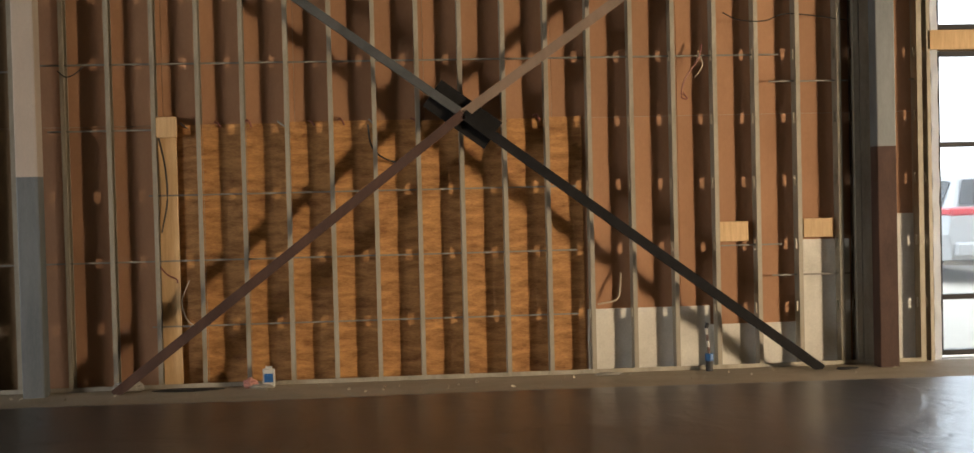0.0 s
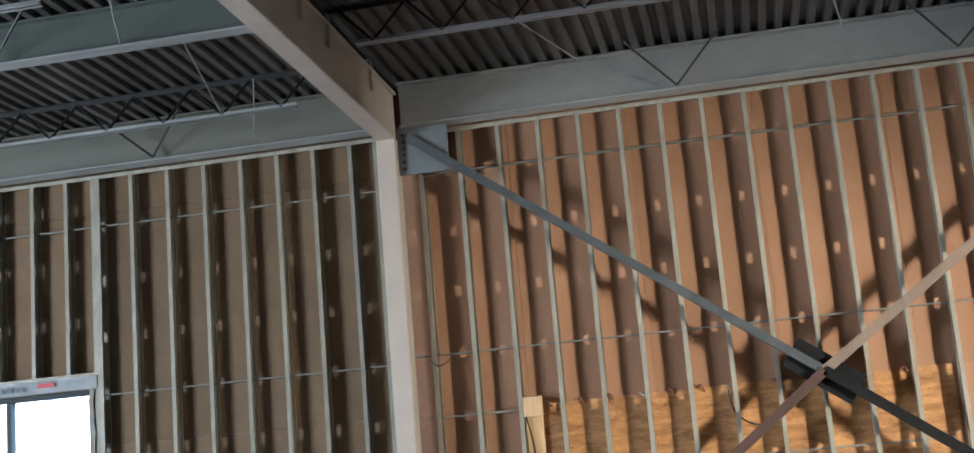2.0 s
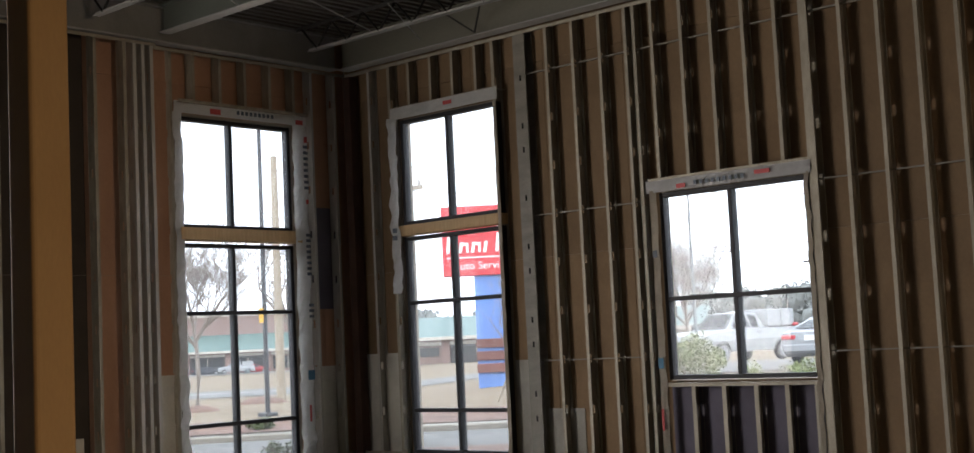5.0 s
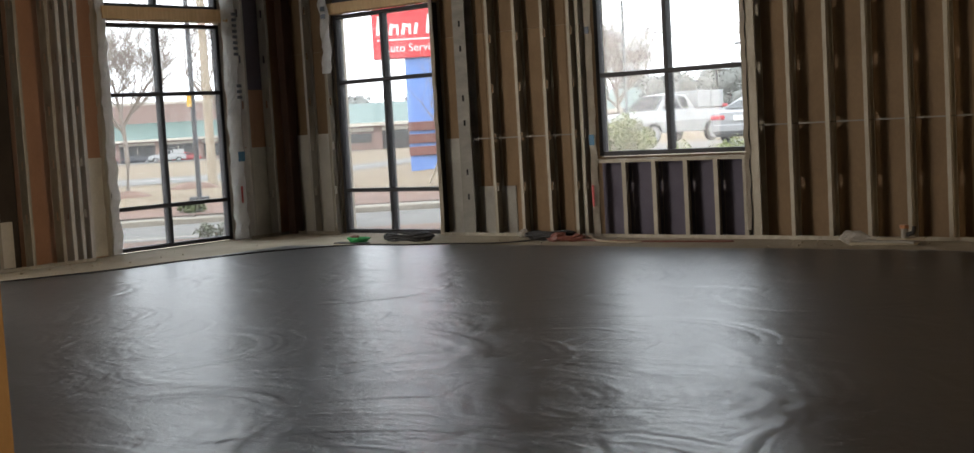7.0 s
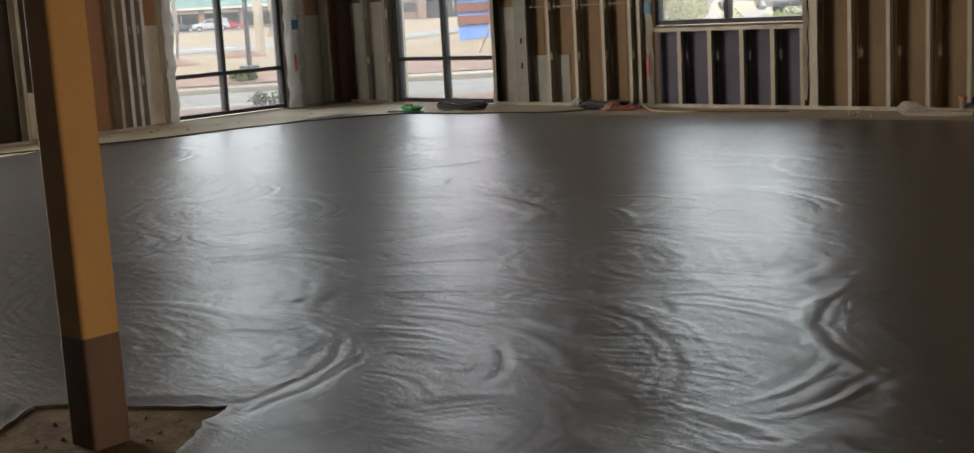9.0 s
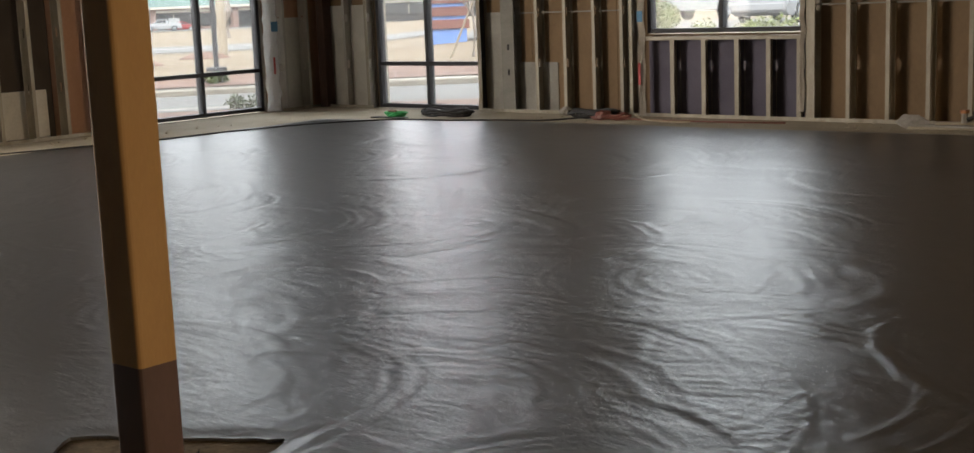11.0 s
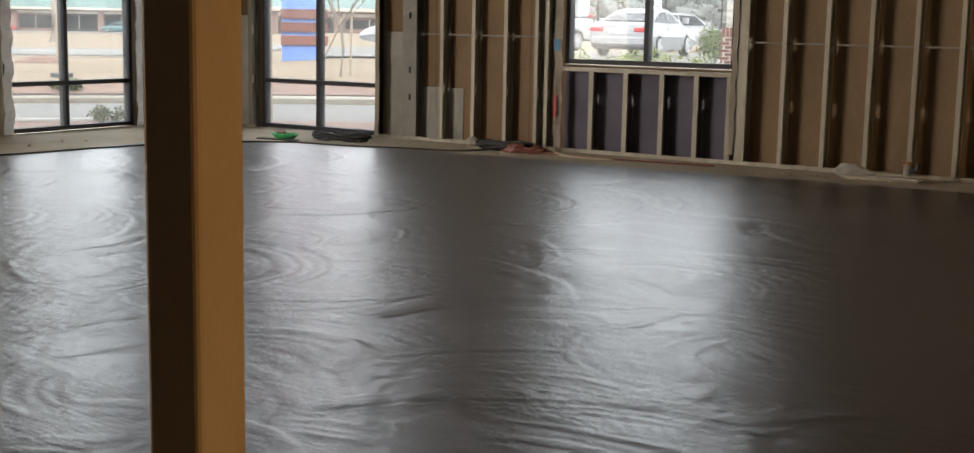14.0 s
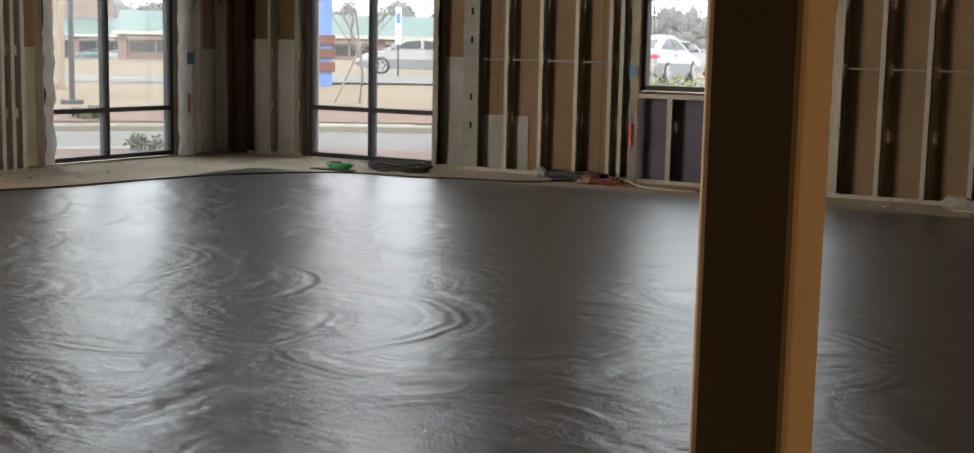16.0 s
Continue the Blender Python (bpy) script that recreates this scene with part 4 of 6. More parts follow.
land_sheet("road", 40, 90, (205, 215, 228, 238), ASPHALT, 0.06, "grey parking lot before the brick building", "parking lot")
land_sheet("road", 8, 39.5, (36.5, 42, 48, 56), ASPHALT, 0.05, "grey asphalt parking lot behind the lawn", "parking lot")

# kerb stones, one piece after another
def kerb_stone():
    bm = bmesh.new()
    add_box(bm, -0.46, 0.46, -0.20, 0.20, -0.12, 0.105, 0.03)
    return mesh_of("kerb_stone", bm, KERB)


kerb = thing("kerb", "pale concrete kerb along the drive", "kerb", "", "structure")
_ks = kerb_stone()
for i in range(84):
    b = 14 + i * 2.42 * 0.37
    x, y = polar(b, 21.78)
    part("kerb_stone", _ks, KERB, kerb).matrix_local = pose(x, y, land(x, y) + 0.0, 0, 0, b)


# vegetation
def branchy(bm, p, d, length, r, depth, rng, twigs, rmin=0.007):
    n = 3
    pts = [p]
    rr = [max(r, rmin)]
    q, e = Vector(p), Vector(d).normalized()
    for i in range(n):
        e = (e + Vector((rng.uniform(-1, 1), rng.uniform(-1, 1), rng.uniform(-0.3, 0.7))) * 0.16).normalized()
        q = q + e * (length / n)
        pts.append(q.copy())
        rr.append(max(rmin, r * (1 - 0.45 * (i + 1) / n)))
    sweep(bm, pts, rr, 5 if r > 0.03 else 3)
    if depth <= 0:
        return
    for i in range(twigs):
        k = rng.choice((1, 2, 3, 3))
        up = rng.uniform(0.15, 0.9)
        a = rng.uniform(0, math.tau)
        f = (Vector((math.cos(a), math.sin(a), up)) + e * 0.9).normalized()
        branchy(bm, pts[k], f, length * rng.uniform(0.5, 0.78), rr[k] * 0.72, depth - 1, rng, twigs, rmin)


def bare_tree(x, y, h, r, seed, label, depth=4, twigs=3, trunk=0.35, spread=0.9):
    rmin = 0.00012 * math.hypot(x, y)
    rng = random.Random(seed)
    z = land(x, y) - 0.03
    ob = thing("bare_tree", label, "tree", "bare trees", at=(x, y, z))
    th = h * trunk
    part("trunk", sweep(bmesh.new(), [(0, 0, 0), (0.02 * h, 0, th * 0.5), (0.0, 0.02, th)], [r * 1.25, r, r * 0.85], 8), BARK, ob)
    bm = bmesh.new()
    for i in range(5):
        a = i * math.tau / 5 + rng.uniform(-0.3, 0.3)
        branchy(bm, Vector((0, 0, th - 0.02 - 0.04 * i)), Vector((math.cos(a) * spread, math.sin(a) * spread, 1.0)), h * 0.27, r * 0.62, depth - 1, rng, twigs, rmin)
    branchy(bm, Vector((0, 0, th - 0.02)), Vector((0, 0, 1)), h * 0.28, r * 0.8, depth - 1, rng, twigs, rmin)
    part("crown", bm, BARK, ob, "bare branching twigs")
    return ob


def leafy(bm, c, rad, n, size, rng):
    for i in range(n):
        v = Vector((rng.gauss(0, 1), rng.gauss(0, 1), rng.gauss(0, 1))).normalized() * rng.uniform(0.45, 1.0)
        p = Vector((c[0] + v.x * rad[0], c[1] + v.y * rad[1], c[2] + v.z * rad[2]))
        a = Vector((rng.gauss(0, 1), rng.gauss(0, 1), rng.gauss(0, 1))).normalized()
        b = a.cross(Vector((rng.gauss(0, 1), rng.gauss(0, 1), rng.gauss(0, 1)))).normalized()
        s = size * rng.uniform(0.6, 1.4)
        bm.faces.new([bm.verts.new(p + a * s * u + b * s * 0.5 * w) for u, w in ((-1, 0), (0, -1), (1, 0), (0, 1))])


def shrub(x, y, w, h, mat, seed, label, n=420, leaf=0.05, z=None):
    rng = random.Random(seed)
    z = land(x, y) + 0.02 if z is None else z
    ob = thing("shrub", label, "shrub", "shrubs", at=(x, y, z))
    bm = bmesh.new()
    for i in range(7):
        a = rng.uniform(0, math.tau)
        sweep(bm, [(0, 0, -0.05), (math.cos(a) * w * 0.2, math.sin(a) * w * 0.2, h * 0.4), (math.cos(a) * w * 0.42, math.sin(a) * w * 0.42, h * 0.75)], [0.012, 0.008, 0.004], 4)
    part("stem", bm, BARK, ob)
    bm = bmesh.new()
    for i in range(9):
        c = (rng.uniform(-0.33, 0.33) * w, rng.uniform(-0.33, 0.33) * w, h * rng.uniform(0.35, 0.75))
        leafy(bm, c, (w * 0.24, w * 0.24, h * 0.3), n // 9, leaf, rng)
    part("foliage", bm, mat, ob)
    return ob


def mound(x, y, r, h):
    bm = bmesh.new()
    lathe(bm, [(r, -0.05), (r * 0.8, h * 0.3), (r * 0.45, h * 0.8), (r * 0.1, h)], 18, (x, y, land(x, y)))
    return tagged(part("mulch_mound", bm, MULCH), "low brown mulch mound round a tree", "mulch mound", "mulch mounds")


C7, C66, C146, C159 = (-0.147, -0.089), (-0.125, -0.099), (-2.41, 0.118), (-3.20, 0.193)
x, y = polar(54.7, 34, *C66)
mound(x, y, 0.65, 0.16)
bare_tree(x, y, 5.0, 0.06, 11, "slender young bare tree on a mulch mound", 5, 5, 0.36)
x, y = polar(55.0, 62, *C66)
bare_tree(x - 10, y + 2, 12, 0.2, 12, "bare winter tree beside the street", 6, 3, 0.25)
x, y = polar(50.6, 95, *C66)
bare_tree(x, y, 15, 0.24, 13, "bare winter tree beside the street", 6, 3, 0.25)
x, y = polar(58.5, 110, *C66)
bare_tree(x, y, 15, 0.24, 16, "bare winter tree beside the street", 6, 3, 0.25)
x, y = polar(52.0, 38, *C66)
mound(x, y, 0.8, 0.2)
x, y = polar(33.8, 66, *C66)
bare_tree(x, y, 7.6, 0.12, 14, "bare winter tree behind the parking lot", 5, 5, 0.25)
x, y = polar(36.4, 26, *C159)
bare_tree(x, y, 3.6, 0.03, 15, "thin staked bare sapling in the mulch bed", 4, 3, 0.3)
sx, sy = x, y
tagged(part("tree_stake", bar(bmesh.new(), (sx - 0.55, sy - 0.1, land(sx, sy) - 0.05), (sx + 0.05, sy, land(sx, sy) + 1.15), 0.035, 0.035), POLEWOOD), "leaning timber stake beside a sapling", "stake", "tree stakes")
tagged(part("tree_stake", bar(bmesh.new(), (sx + 0.1, sy + 0.2, land(sx, sy) - 0.05), (sx + 0.12, sy + 0.2, land(sx, sy) + 1.2), 0.035, 0.035), POLEWOOD), "upright timber stake beside a sapling", "stake", "tree stakes")
x, y = polar(51.45, 18.6, *C66)
shrub(x, y, 0.52, 0.25, LEAF_GREY, 21, "low sparse green shrub in the mulch bed", 520, 0.022)
x, y = polar(52.1, 23.6, *C66)
shrub(x, y, 0.45, 0.28, LEAF, 22, "low green evergreen shrub in the mulch bed", 400, 0.045)
x, y = polar(56.0, 22.9, *C66)
shrub(x, y, 0.45, 0.28, LEAF, 23, "low green evergreen shrub in the mulch bed", 400, 0.045)
x, y = polar(33.8, 30, *C66)
shrub(x, y, 1.15, 1.25, LEAF_PALE, 24, "loose yellow-green bush outside the window", 1300, 0.05)
shrub(x + 0.35, y + 0.2, 0.9, 0.9, LEAF_PALE, 30, "loose yellow-green bush outside the window", 700, 0.05)
for i, (b, w) in enumerate(((31.4, 0.5), (29.2, 0.7), (27.8, 0.6))):
    x, y = polar(b, 29, *C66)
    shrub(x, y, w * 1.3, 0.62, LEAF_PALE, 40 + i, "small yellow-green plant before the parking lot", 200, 0.04)
for i, (b, w) in enumerate(((25.4, 0.55), (24.6, 0.5), (22.4, 0.6), (20.7, 0.5))):
    x, y = polar(b, 27, *C146)
    shrub(x, y, w * 1.3, 0.6, LEAF_PALE, 50 + i, "small yellow-green plant before the parking lot", 200, 0.04)
x, y = polar(21.85, 35, *C146)
shrub(x, y, 1.25, 1.05, LEAF, 60, "dense dark green rounded bush beside the pier", 3200, 0.035)


def woods():
    """Rows of uneven lobed crowns with a ragged leafy fringe, far off."""
    rng = random.Random(7)
    ico = bmesh.new()
    bmesh.ops.create_icosphere(ico, subdivisions=2, radius=1.0)
    base = [v.co.copy() for v in ico.verts]
    tris = [[v.index for v in f.verts] for f in ico.faces]
    ico.free()
    bm = bmesh.new()
    for i in range(260):
        b = rng.uniform(5, 75)
        r = rng.uniform(255, 330) if b > 33 else rng.uniform(150, 260)
        x, y = polar(b, r)
        z = land(x, y)
        h = r * rng.uniform(0.022, 0.038) + 1.5
        w = h * rng.uniform(0.3, 0.45)
        for k in range(3):
            c = Vector((x + rng.uniform(-0.6, 0.6) * w, y + rng.uniform(-0.6, 0.6) * w, z + h * (0.12 + 0.3 * k)))
            rad = Vector((w * (1.2 - 0.3 * k), w * (1.2 - 0.3 * k), h * 0.27))
            vs = []
            for p in base:
                n = 0.8 + 0.5 * noise.noise(p * 2.1 + c * 0.37) + 0.35 * noise.noise(p * 5.0 + c)
                vs.append(bm.verts.new((c.x + p.x * rad.x * n, c.y + p.y * rad.y * n, c.z + p.z * rad.z * n)))
            for t in tris:
                bm.faces.new([vs[q] for q in t])
            leafy(bm, c, rad * 1.25, 170, h * 0.034, rng)
    return bm


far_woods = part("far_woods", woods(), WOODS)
for f in far_woods.data.polygons:
    f.use_smooth = True
tagged(far_woods, "distant line of winter woods, greyed for haze", "woods", kind="stuff")


# buildings
def brick_building(x, y, turn, length, h, roof_h, label, upper=True):
    z = land(x, y) - 0.4
    ob = thing("retail_building", label, "building", "retail buildings", at=(x, y, z))
    ob.rotation_euler = (0, 0, radians(turn))
    bays = int(length / 7)
    w = length / bays
    for i in range(bays):
        a = -length / 2 + i * w
        part("pillar", box(a - 0.5, a + 0.5, -0.2, 0.6, 0, h), BRICK_HAZED, ob)
        # two of three recesses are near-black panels: the openings' shade put into colour
        part("recess", box(a + 0.5, a + w - 0.5, 0.55, 0.7, 0, h - 1.0), SHADE if i % 3 else BRICK_HAZED, ob, "recess panel, near-black for shade in most bays")
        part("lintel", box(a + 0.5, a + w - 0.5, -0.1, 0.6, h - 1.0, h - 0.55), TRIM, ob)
        part("parapet", box(a + 0.5, a + w - 0.5, -0.1, 0.6, h - 0.55, h), BRICK_HAZED, ob)
        win = part("window", box(a + 0.9, a + w - 0.9, 0.46, 0.54, 0.9, h - 1.3), CARGLASS, ob)
        part("frame", box(a + w / 2 - 0.06, a + w / 2 + 0.06, 0.42, 0.458, 0.9, h - 1.3), TRIM, win)
    bm = bmesh.new()
    vs = [bm.verts.new(p) for p in ((-length / 2 - 1, -1.2, h), (length / 2 + 1, -1.2, h), (length / 2 + 1, 6, h + roof_h), (-length / 2 - 1, 6, h + roof_h), (-length / 2 - 1, 6, h), (length / 2 + 1, 6, h))]
    for f in ((0, 1, 2, 3), (0, 3, 4), (1, 5, 2), (0, 4, 5, 1), (4, 3, 2, 5)):
        bm.faces.new([vs[i] for i in f])
    part("roof", bm, TEAL, ob, "teal standing-seam roof")
    part("fascia", box(-length / 2 - 1, length / 2 + 1, -1.3, -1.21, h - 0.35, h + 0.05), TRIM, ob)
    if upper:
        part("upper_wall", box(-length * 0.5, length * 0.5, 6.01, 18, 0, h + roof_h + 3.6), BRICK_HAZED, ob)
        part("cornice", box(-length * 0.5 - 0.2, length * 0.5 + 0.2, 5.85, 6.0, h + roof_h + 3.3, h + roof_h + 3.75), TRIM, ob)
    return ob


x, y = polar(54, 242)
brick_building(x, y, 54, 64, 4.4, 3.0, "long red-brick retail building with a teal roof")
x, y = polar(38.5, 165)
brick_building(x, y, 38, 46, 3.3, 2.6, "low brick shop building with a teal roof", False)


# brick and stone pier beside the lot
def pier():
    x, y = polar(20.72, 26, *C146)
    z = 0.12
    ob = thing("stone_pier", "pale stacked-stone pier on a red-brick base", "pier", "", "", (x, y, z))
    ob.rotation_euler = (0, 0, radians(22))
    part("core", box(-0.29, 0.97, -0.29, 0.29, -0.2, 1.16), MORTAR, ob, "pale mortar core")
    bl = mesh_of("brick", box(-0.089, 0.089, -0.02, 0.02, -0.025, 0.025, 0.003), BRICK)
    soldier = mesh_of("brick", box(-0.028, 0.028, -0.02, 0.02, -0.09, 0.09, 0.003), BRICK)
    for side in range(2):
        for row in range(14):
            for k in range(3 if side else 6):
                o = -0.2 + 0.2 * k + (0.05 if row % 2 else -0.05)
                m = pose(o, -0.296, 0.04 + row * 0.0695) if side == 0 else pose(-0.296, o, 0.04 + row * 0.0695, 0, 0, 90)
                part("brick", bl, BRICK, ob).matrix_local = m
        for k in range(9 if side else 18):
            o = -0.27 + 0.0675 * k
            part("brick", soldier, BRICK, ob).matrix_local = pose(o, -0.296, 1.08) if side == 0 else pose(-0.296, o, 1.08, 0, 0, 90)
    part("stone_core", box(-0.22, 0.29, -0.24, 0.25, 1.165, 3.6), STONE, ob)
    rng = random.Random(3)
    stones = [mesh_of("stone", box(-w / 2, w / 2, -0.03, 0.03, -0.032, 0.032, 0.006), STONE) for w in (0.14, 0.2, 0.26)]
    for row in range(34):
        u = -0.24
        while u < 0.2:
            i = rng.randrange(3)
            w = (0.14, 0.2, 0.26)[i]
            if u + w > 0.31:
                i, w = 0, 0.14
            part("stone", stones[i], STONE, ob).matrix_local = pose(u + w / 2, -0.25 + rng.uniform(-0.015, 0.012), 1.21 + row * 0.069)
            u += w + 0.006
    part("corner_trim", box(0.30, 0.97, -0.20, 0.25, 1.165, 3.6, 0.01), TRIM, ob, "smooth cream wall board")
    meter = part("meter_box", box(0.50, 0.66, -0.30, -0.201, 1.30, 1.62, 0.015), GALV_DARK, ob, "small grey meter box")
    part("meter_cap", box(0.53, 0.63, -0.325, -0.301, 1.47, 1.59, 0.01), CARGLASS, meter)
    return ob


pier()


# sign pylon
def text_mesh(body, size, mat, name="lettering", extrude=0.006):
    cu = bpy.data.curves.new(name, "FONT")
    cu.body, cu.size, cu.extrude = body, size, extrude
    ob = bpy.data.objects.new(name, cu)
    scene.collection.objects.link(ob)
    dg = bpy.context.evaluated_depsgraph_get()
    me = bpy.data.meshes.new_from_object(ob.evaluated_get(dg))
    bpy.data.objects.remove(ob)
    me.materials.clear()
    me.materials.append(mat)
    return me


def pylon():
    x, y = polar(41.87, 37, *C7)
    z = land(x, y)
    ob = thing("sign_pylon", "red sign panel on a blue pylon with brown slats", "sign", "", "", (x, y, z))
    ob.rotation_euler = (0, 0, radians(40))
    part("post", box(-0.58, 0.54, -0.25, 0.25, -0.1, 4.2, 0.02), SIGN_BLUE, ob, "blue painted post")
    for i in range(3):
        part("slat", box(-0.60, 0.62, -0.33, -0.255, 0.38 + i * 0.34, 0.63 + i * 0.34, 0.01), SLATWOOD, ob, "red-brown slat")
    panel = part("panel", box(-1.42, 1.42, -0.36, 0.10, 3.06, 5.0, 0.02), SIGN_RED, ob, "red sign panel")
    me = text_mesh("Auto Service", 0.30, SIGN_WHITE)
    part("lettering", me, SIGN_WHITE, panel).matrix_local = pose(-1.15, -0.365, 3.24, 90, 0, 0)
    part("rule", box(-1.3, 1.3, -0.372, -0.362, 3.55, 3.585), SIGN_WHITE, panel)
    # the trade name as plain strokes in its colour
    for k in range(7):
        u = -1.27 + k * 0.34
        tall = k in (0, 4)
        part("stroke", bar(bmesh.new(), (u, -0.367, 3.70), (u + 0.06, -0.367, 4.22 if tall else 4.0), 0.09, 0.01), SIGN_WHITE, panel)
        if k != 3:
            part("stroke", box(u + 0.05, u + 0.23, -0.372, -0.362, 4.12 if tall else 3.9, 4.22 if tall else 3.98), SIGN_WHITE, panel)
            part("stroke", box(u + 0.17, u + 0.24, -0.372, -0.362, 3.88 if tall else 3.7, 4.22 if tall else 3.98), SIGN_WHITE, panel)
    for u in (-0.35, 0.15, 0.6):
        bm = bmesh.new()
        vs = [bm.verts.new(p) for p in ((u - 0.18, -0.367, 4.66), (u + 0.18, -0.367, 4.66), (u + 0.16, -0.367, 4.5), (u, -0.367, 4.36), (u - 0.16, -0.367, 4.5))]
        f = bm.faces.new(vs)
        bmesh.ops.solidify(bm, geom=[f], thickness=0.008)
        part("shield", bm, SIGN_WHITE, panel)
    return ob


pylon()


# poles
def lamp_pole():
    x, y = polar(51.8, 29.0, *C66)
    z = land(x, y)
    ob = thing("street_lamp", "tall black lamp pole on the lawn with a yellow tag", "lamp pole", "", "", (x, y, z))
    part("base_plate", box(-0.16, 0.16, -0.16, 0.16, -0.05, 0.09, 0.02), BLACKPOLE, ob, "dark base plate")
    part("pole", sweep(bmesh.new(), [(0, 0, 0.09), (0, 0, 3), (0, 0, 8.5)], [0.055, 0.05, 0.04], 10), BLACKPOLE, ob)
    part("tag", box(-0.07, 0.07, -0.10, -0.09, 2.0, 2.32), AMBER, ob, "yellow tag")
    part("head", box(-0.15, 0.6, -0.15, 0.15, 8.5, 8.62, 0.03), BLACKPOLE, ob)
    return ob


lamp_pole()


def utility_pole(b, d, h, c, label, arm=True, rad=0.14, mat=None):
    x, y = polar(b, d, *c)
    z = land(x, y)
    ob = thing("utility_pole", label, "utility pole", "utility poles", at=(x, y, z - 0.1))
    part("pole", sweep(bmesh.new(), [(0, 0, 0), (0, 0, h)], [rad, rad * 0.7], 10), mat or POLEWOOD, ob)
    if arm:
        part("crossarm", box(-1.1, 1.1, -0.06, 0.06, h - 0.9, h - 0.76), POLEWOOD, ob)
        for u in (-1.0, -0.45, 0.45, 1.0):
            part("insulator", lathe(bmesh.new(), ((0.04, 0), (0.06, 0.06), (0.03, 0.1), (0.05, 0.15), (0.02, 0.2)), 8, (u, 0, h - 0.76)), KERB, ob)
    return x, y, z + h


p1 = utility_pole(51.2, 40, 7.4, C66, "weathered wooden utility pole by the street", False)
p2 = utility_pole(45.9, 44, 7.6, C66, "wooden utility pole with a crossarm")
p3 = utility_pole(33.45, 52, 8.0, C66, "slim grey steel pole beside the bare tree", False, 0.075, GALV_DARK)
for k, (a, b, dz) in enumerate(((p1, p2, -0.5), (p2, p3, -0.9), (p1, p2, -3.0), (p2, p3, -2.6), (p2, p3, -0.1))):
    n = 12
    pts = [(a[0] + (b[0] - a[0]) * i / n, a[1] + (b[1] - a[1]) * i / n, a[2] + (b[2] - a[2]) * i / n + dz - 1.2 * (i / n) * (1 - i / n)) for i in range(n + 1)]
    tagged(part("overhead_cable", sweep(bmesh.new(), pts, 0.012, 4), IRON), "thin dark overhead cable between poles", "cable", "overhead cables")
e = polar(18, 60, *C66)
for dz in (-0.2, -1.3, -3.6):
    pts = [(p3[0] + (e[0] - p3[0]) * i / 12, p3[1] + (e[1] - p3[1]) * i / 12, p3[2] + dz - 1.0 * (i / 12) * (1 - i / 12)) for i in range(13)]
    tagged(part("overhead_cable", sweep(bmesh.new(), pts, 0.014, 4), IRON), "thin dark overhead cable between poles", "cable", "overhead cables")


def lot_lamp(b, d, top, c=C66):
    x, y = polar(b, d, *c)
    z = land(x, y)
    ob = thing("lot_lamp", "slim grey parking lot lamp with a flat head", "lamp pole", "lot lamps", at=(x, y, z))
    part("pole", sweep(bmesh.new(), [(0, 0, 0), (0, 0, top - z)], 0.06, 8), IRON, ob)
    part("head", box(-0.45, 0.45, -0.15, 0.15, top - z, top - z + 0.1, 0.02), IRON, ob)


lot_lamp(29.6, 95, 4.1)
lot_lamp(28.5, 80, 5.2)
lot_lamp(24.9, 90, 7.5, C146)
lot_lamp(24.3, 90, 7.5, C146)
lot_lamp(22.0, 110, 8.5, C146)


def post_sign():
    x, y = polar(34.72, 44, *C159)
    z = land(x, y)
    ob = thing("parking_sign", "white parking sign with a blue square on a thin post", "sign", "", "", (x, y, z))
    ob.rotation_euler = (0, 0, radians(34))
    part("post", box(-0.025, 0.025, -0.02, 0.02, -0.1, 2.2), IRON, ob)
    pl = part("plate", box(-0.10, 0.10, -0.035, -0.021, 1.05, 2.25, 0.005), SIGN_WHITE, ob, "white plate")
    part("symbol", box(-0.07, 0.07, -0.041, -0.036, 1.72, 2.05), SIGN_BLUE, pl, "blue square")
    for i in range(3):
        part("bar", box(-0.06, 0.06, -0.041, -0.036, 1.2 + i * 0.13, 1.24 + i * 0.13), SIGN_BLUE, pl)


post_sign()


def traffic_signal():
    x, y = polar(21.56, 60, *C146)
    ob = thing("traffic_signal", "yellow traffic signal hanging from a span wire", "traffic signal", "", "", (x, y, 2.6))
    part("housing", box(-0.17, 0.17, -0.12, 0.12, 0, 0.95, 0.03), AMBER, ob)
    for i in range(3):
        part("visor", lathe(bmesh.new(), ((0.12, 0), (0.13, 0.12), (0.11, 0.16)), 12), AMBER, ob).matrix_local = pose(0, -0.12, 0.2 + i * 0.28, 90, 0, 0)
    part("hanger", sweep(bmesh.new(), [(0, 0, 0.95), (0, 0, 2.6)], 0.02, 5), IRON, ob)
    tagged(part("overhead_cable", sweep(bmesh.new(), [(x - 40, y - 6, 6.2), (x, y, 5.2), (x + 40, y + 6, 6.2)], 0.015, 4), IRON), "thin dark span wire", "cable", "overhead cables")


traffic_signal()


# vehicles
def loft(bm, sections):
    """Joins closed rings of equal length."""
    rings = [[bm.verts.new(p) for p in s] for s in sections]
    n = len(rings[0])
    for A, B in zip(rings, rings[1:]):
        for i in range(n):
            bm.faces.new((A[i], A[(i + 1) % n], B[(i + 1) % n], B[i]))
    bm.faces.new(rings[0][::-1])
    bm.faces.new(rings[-1])
    return bm


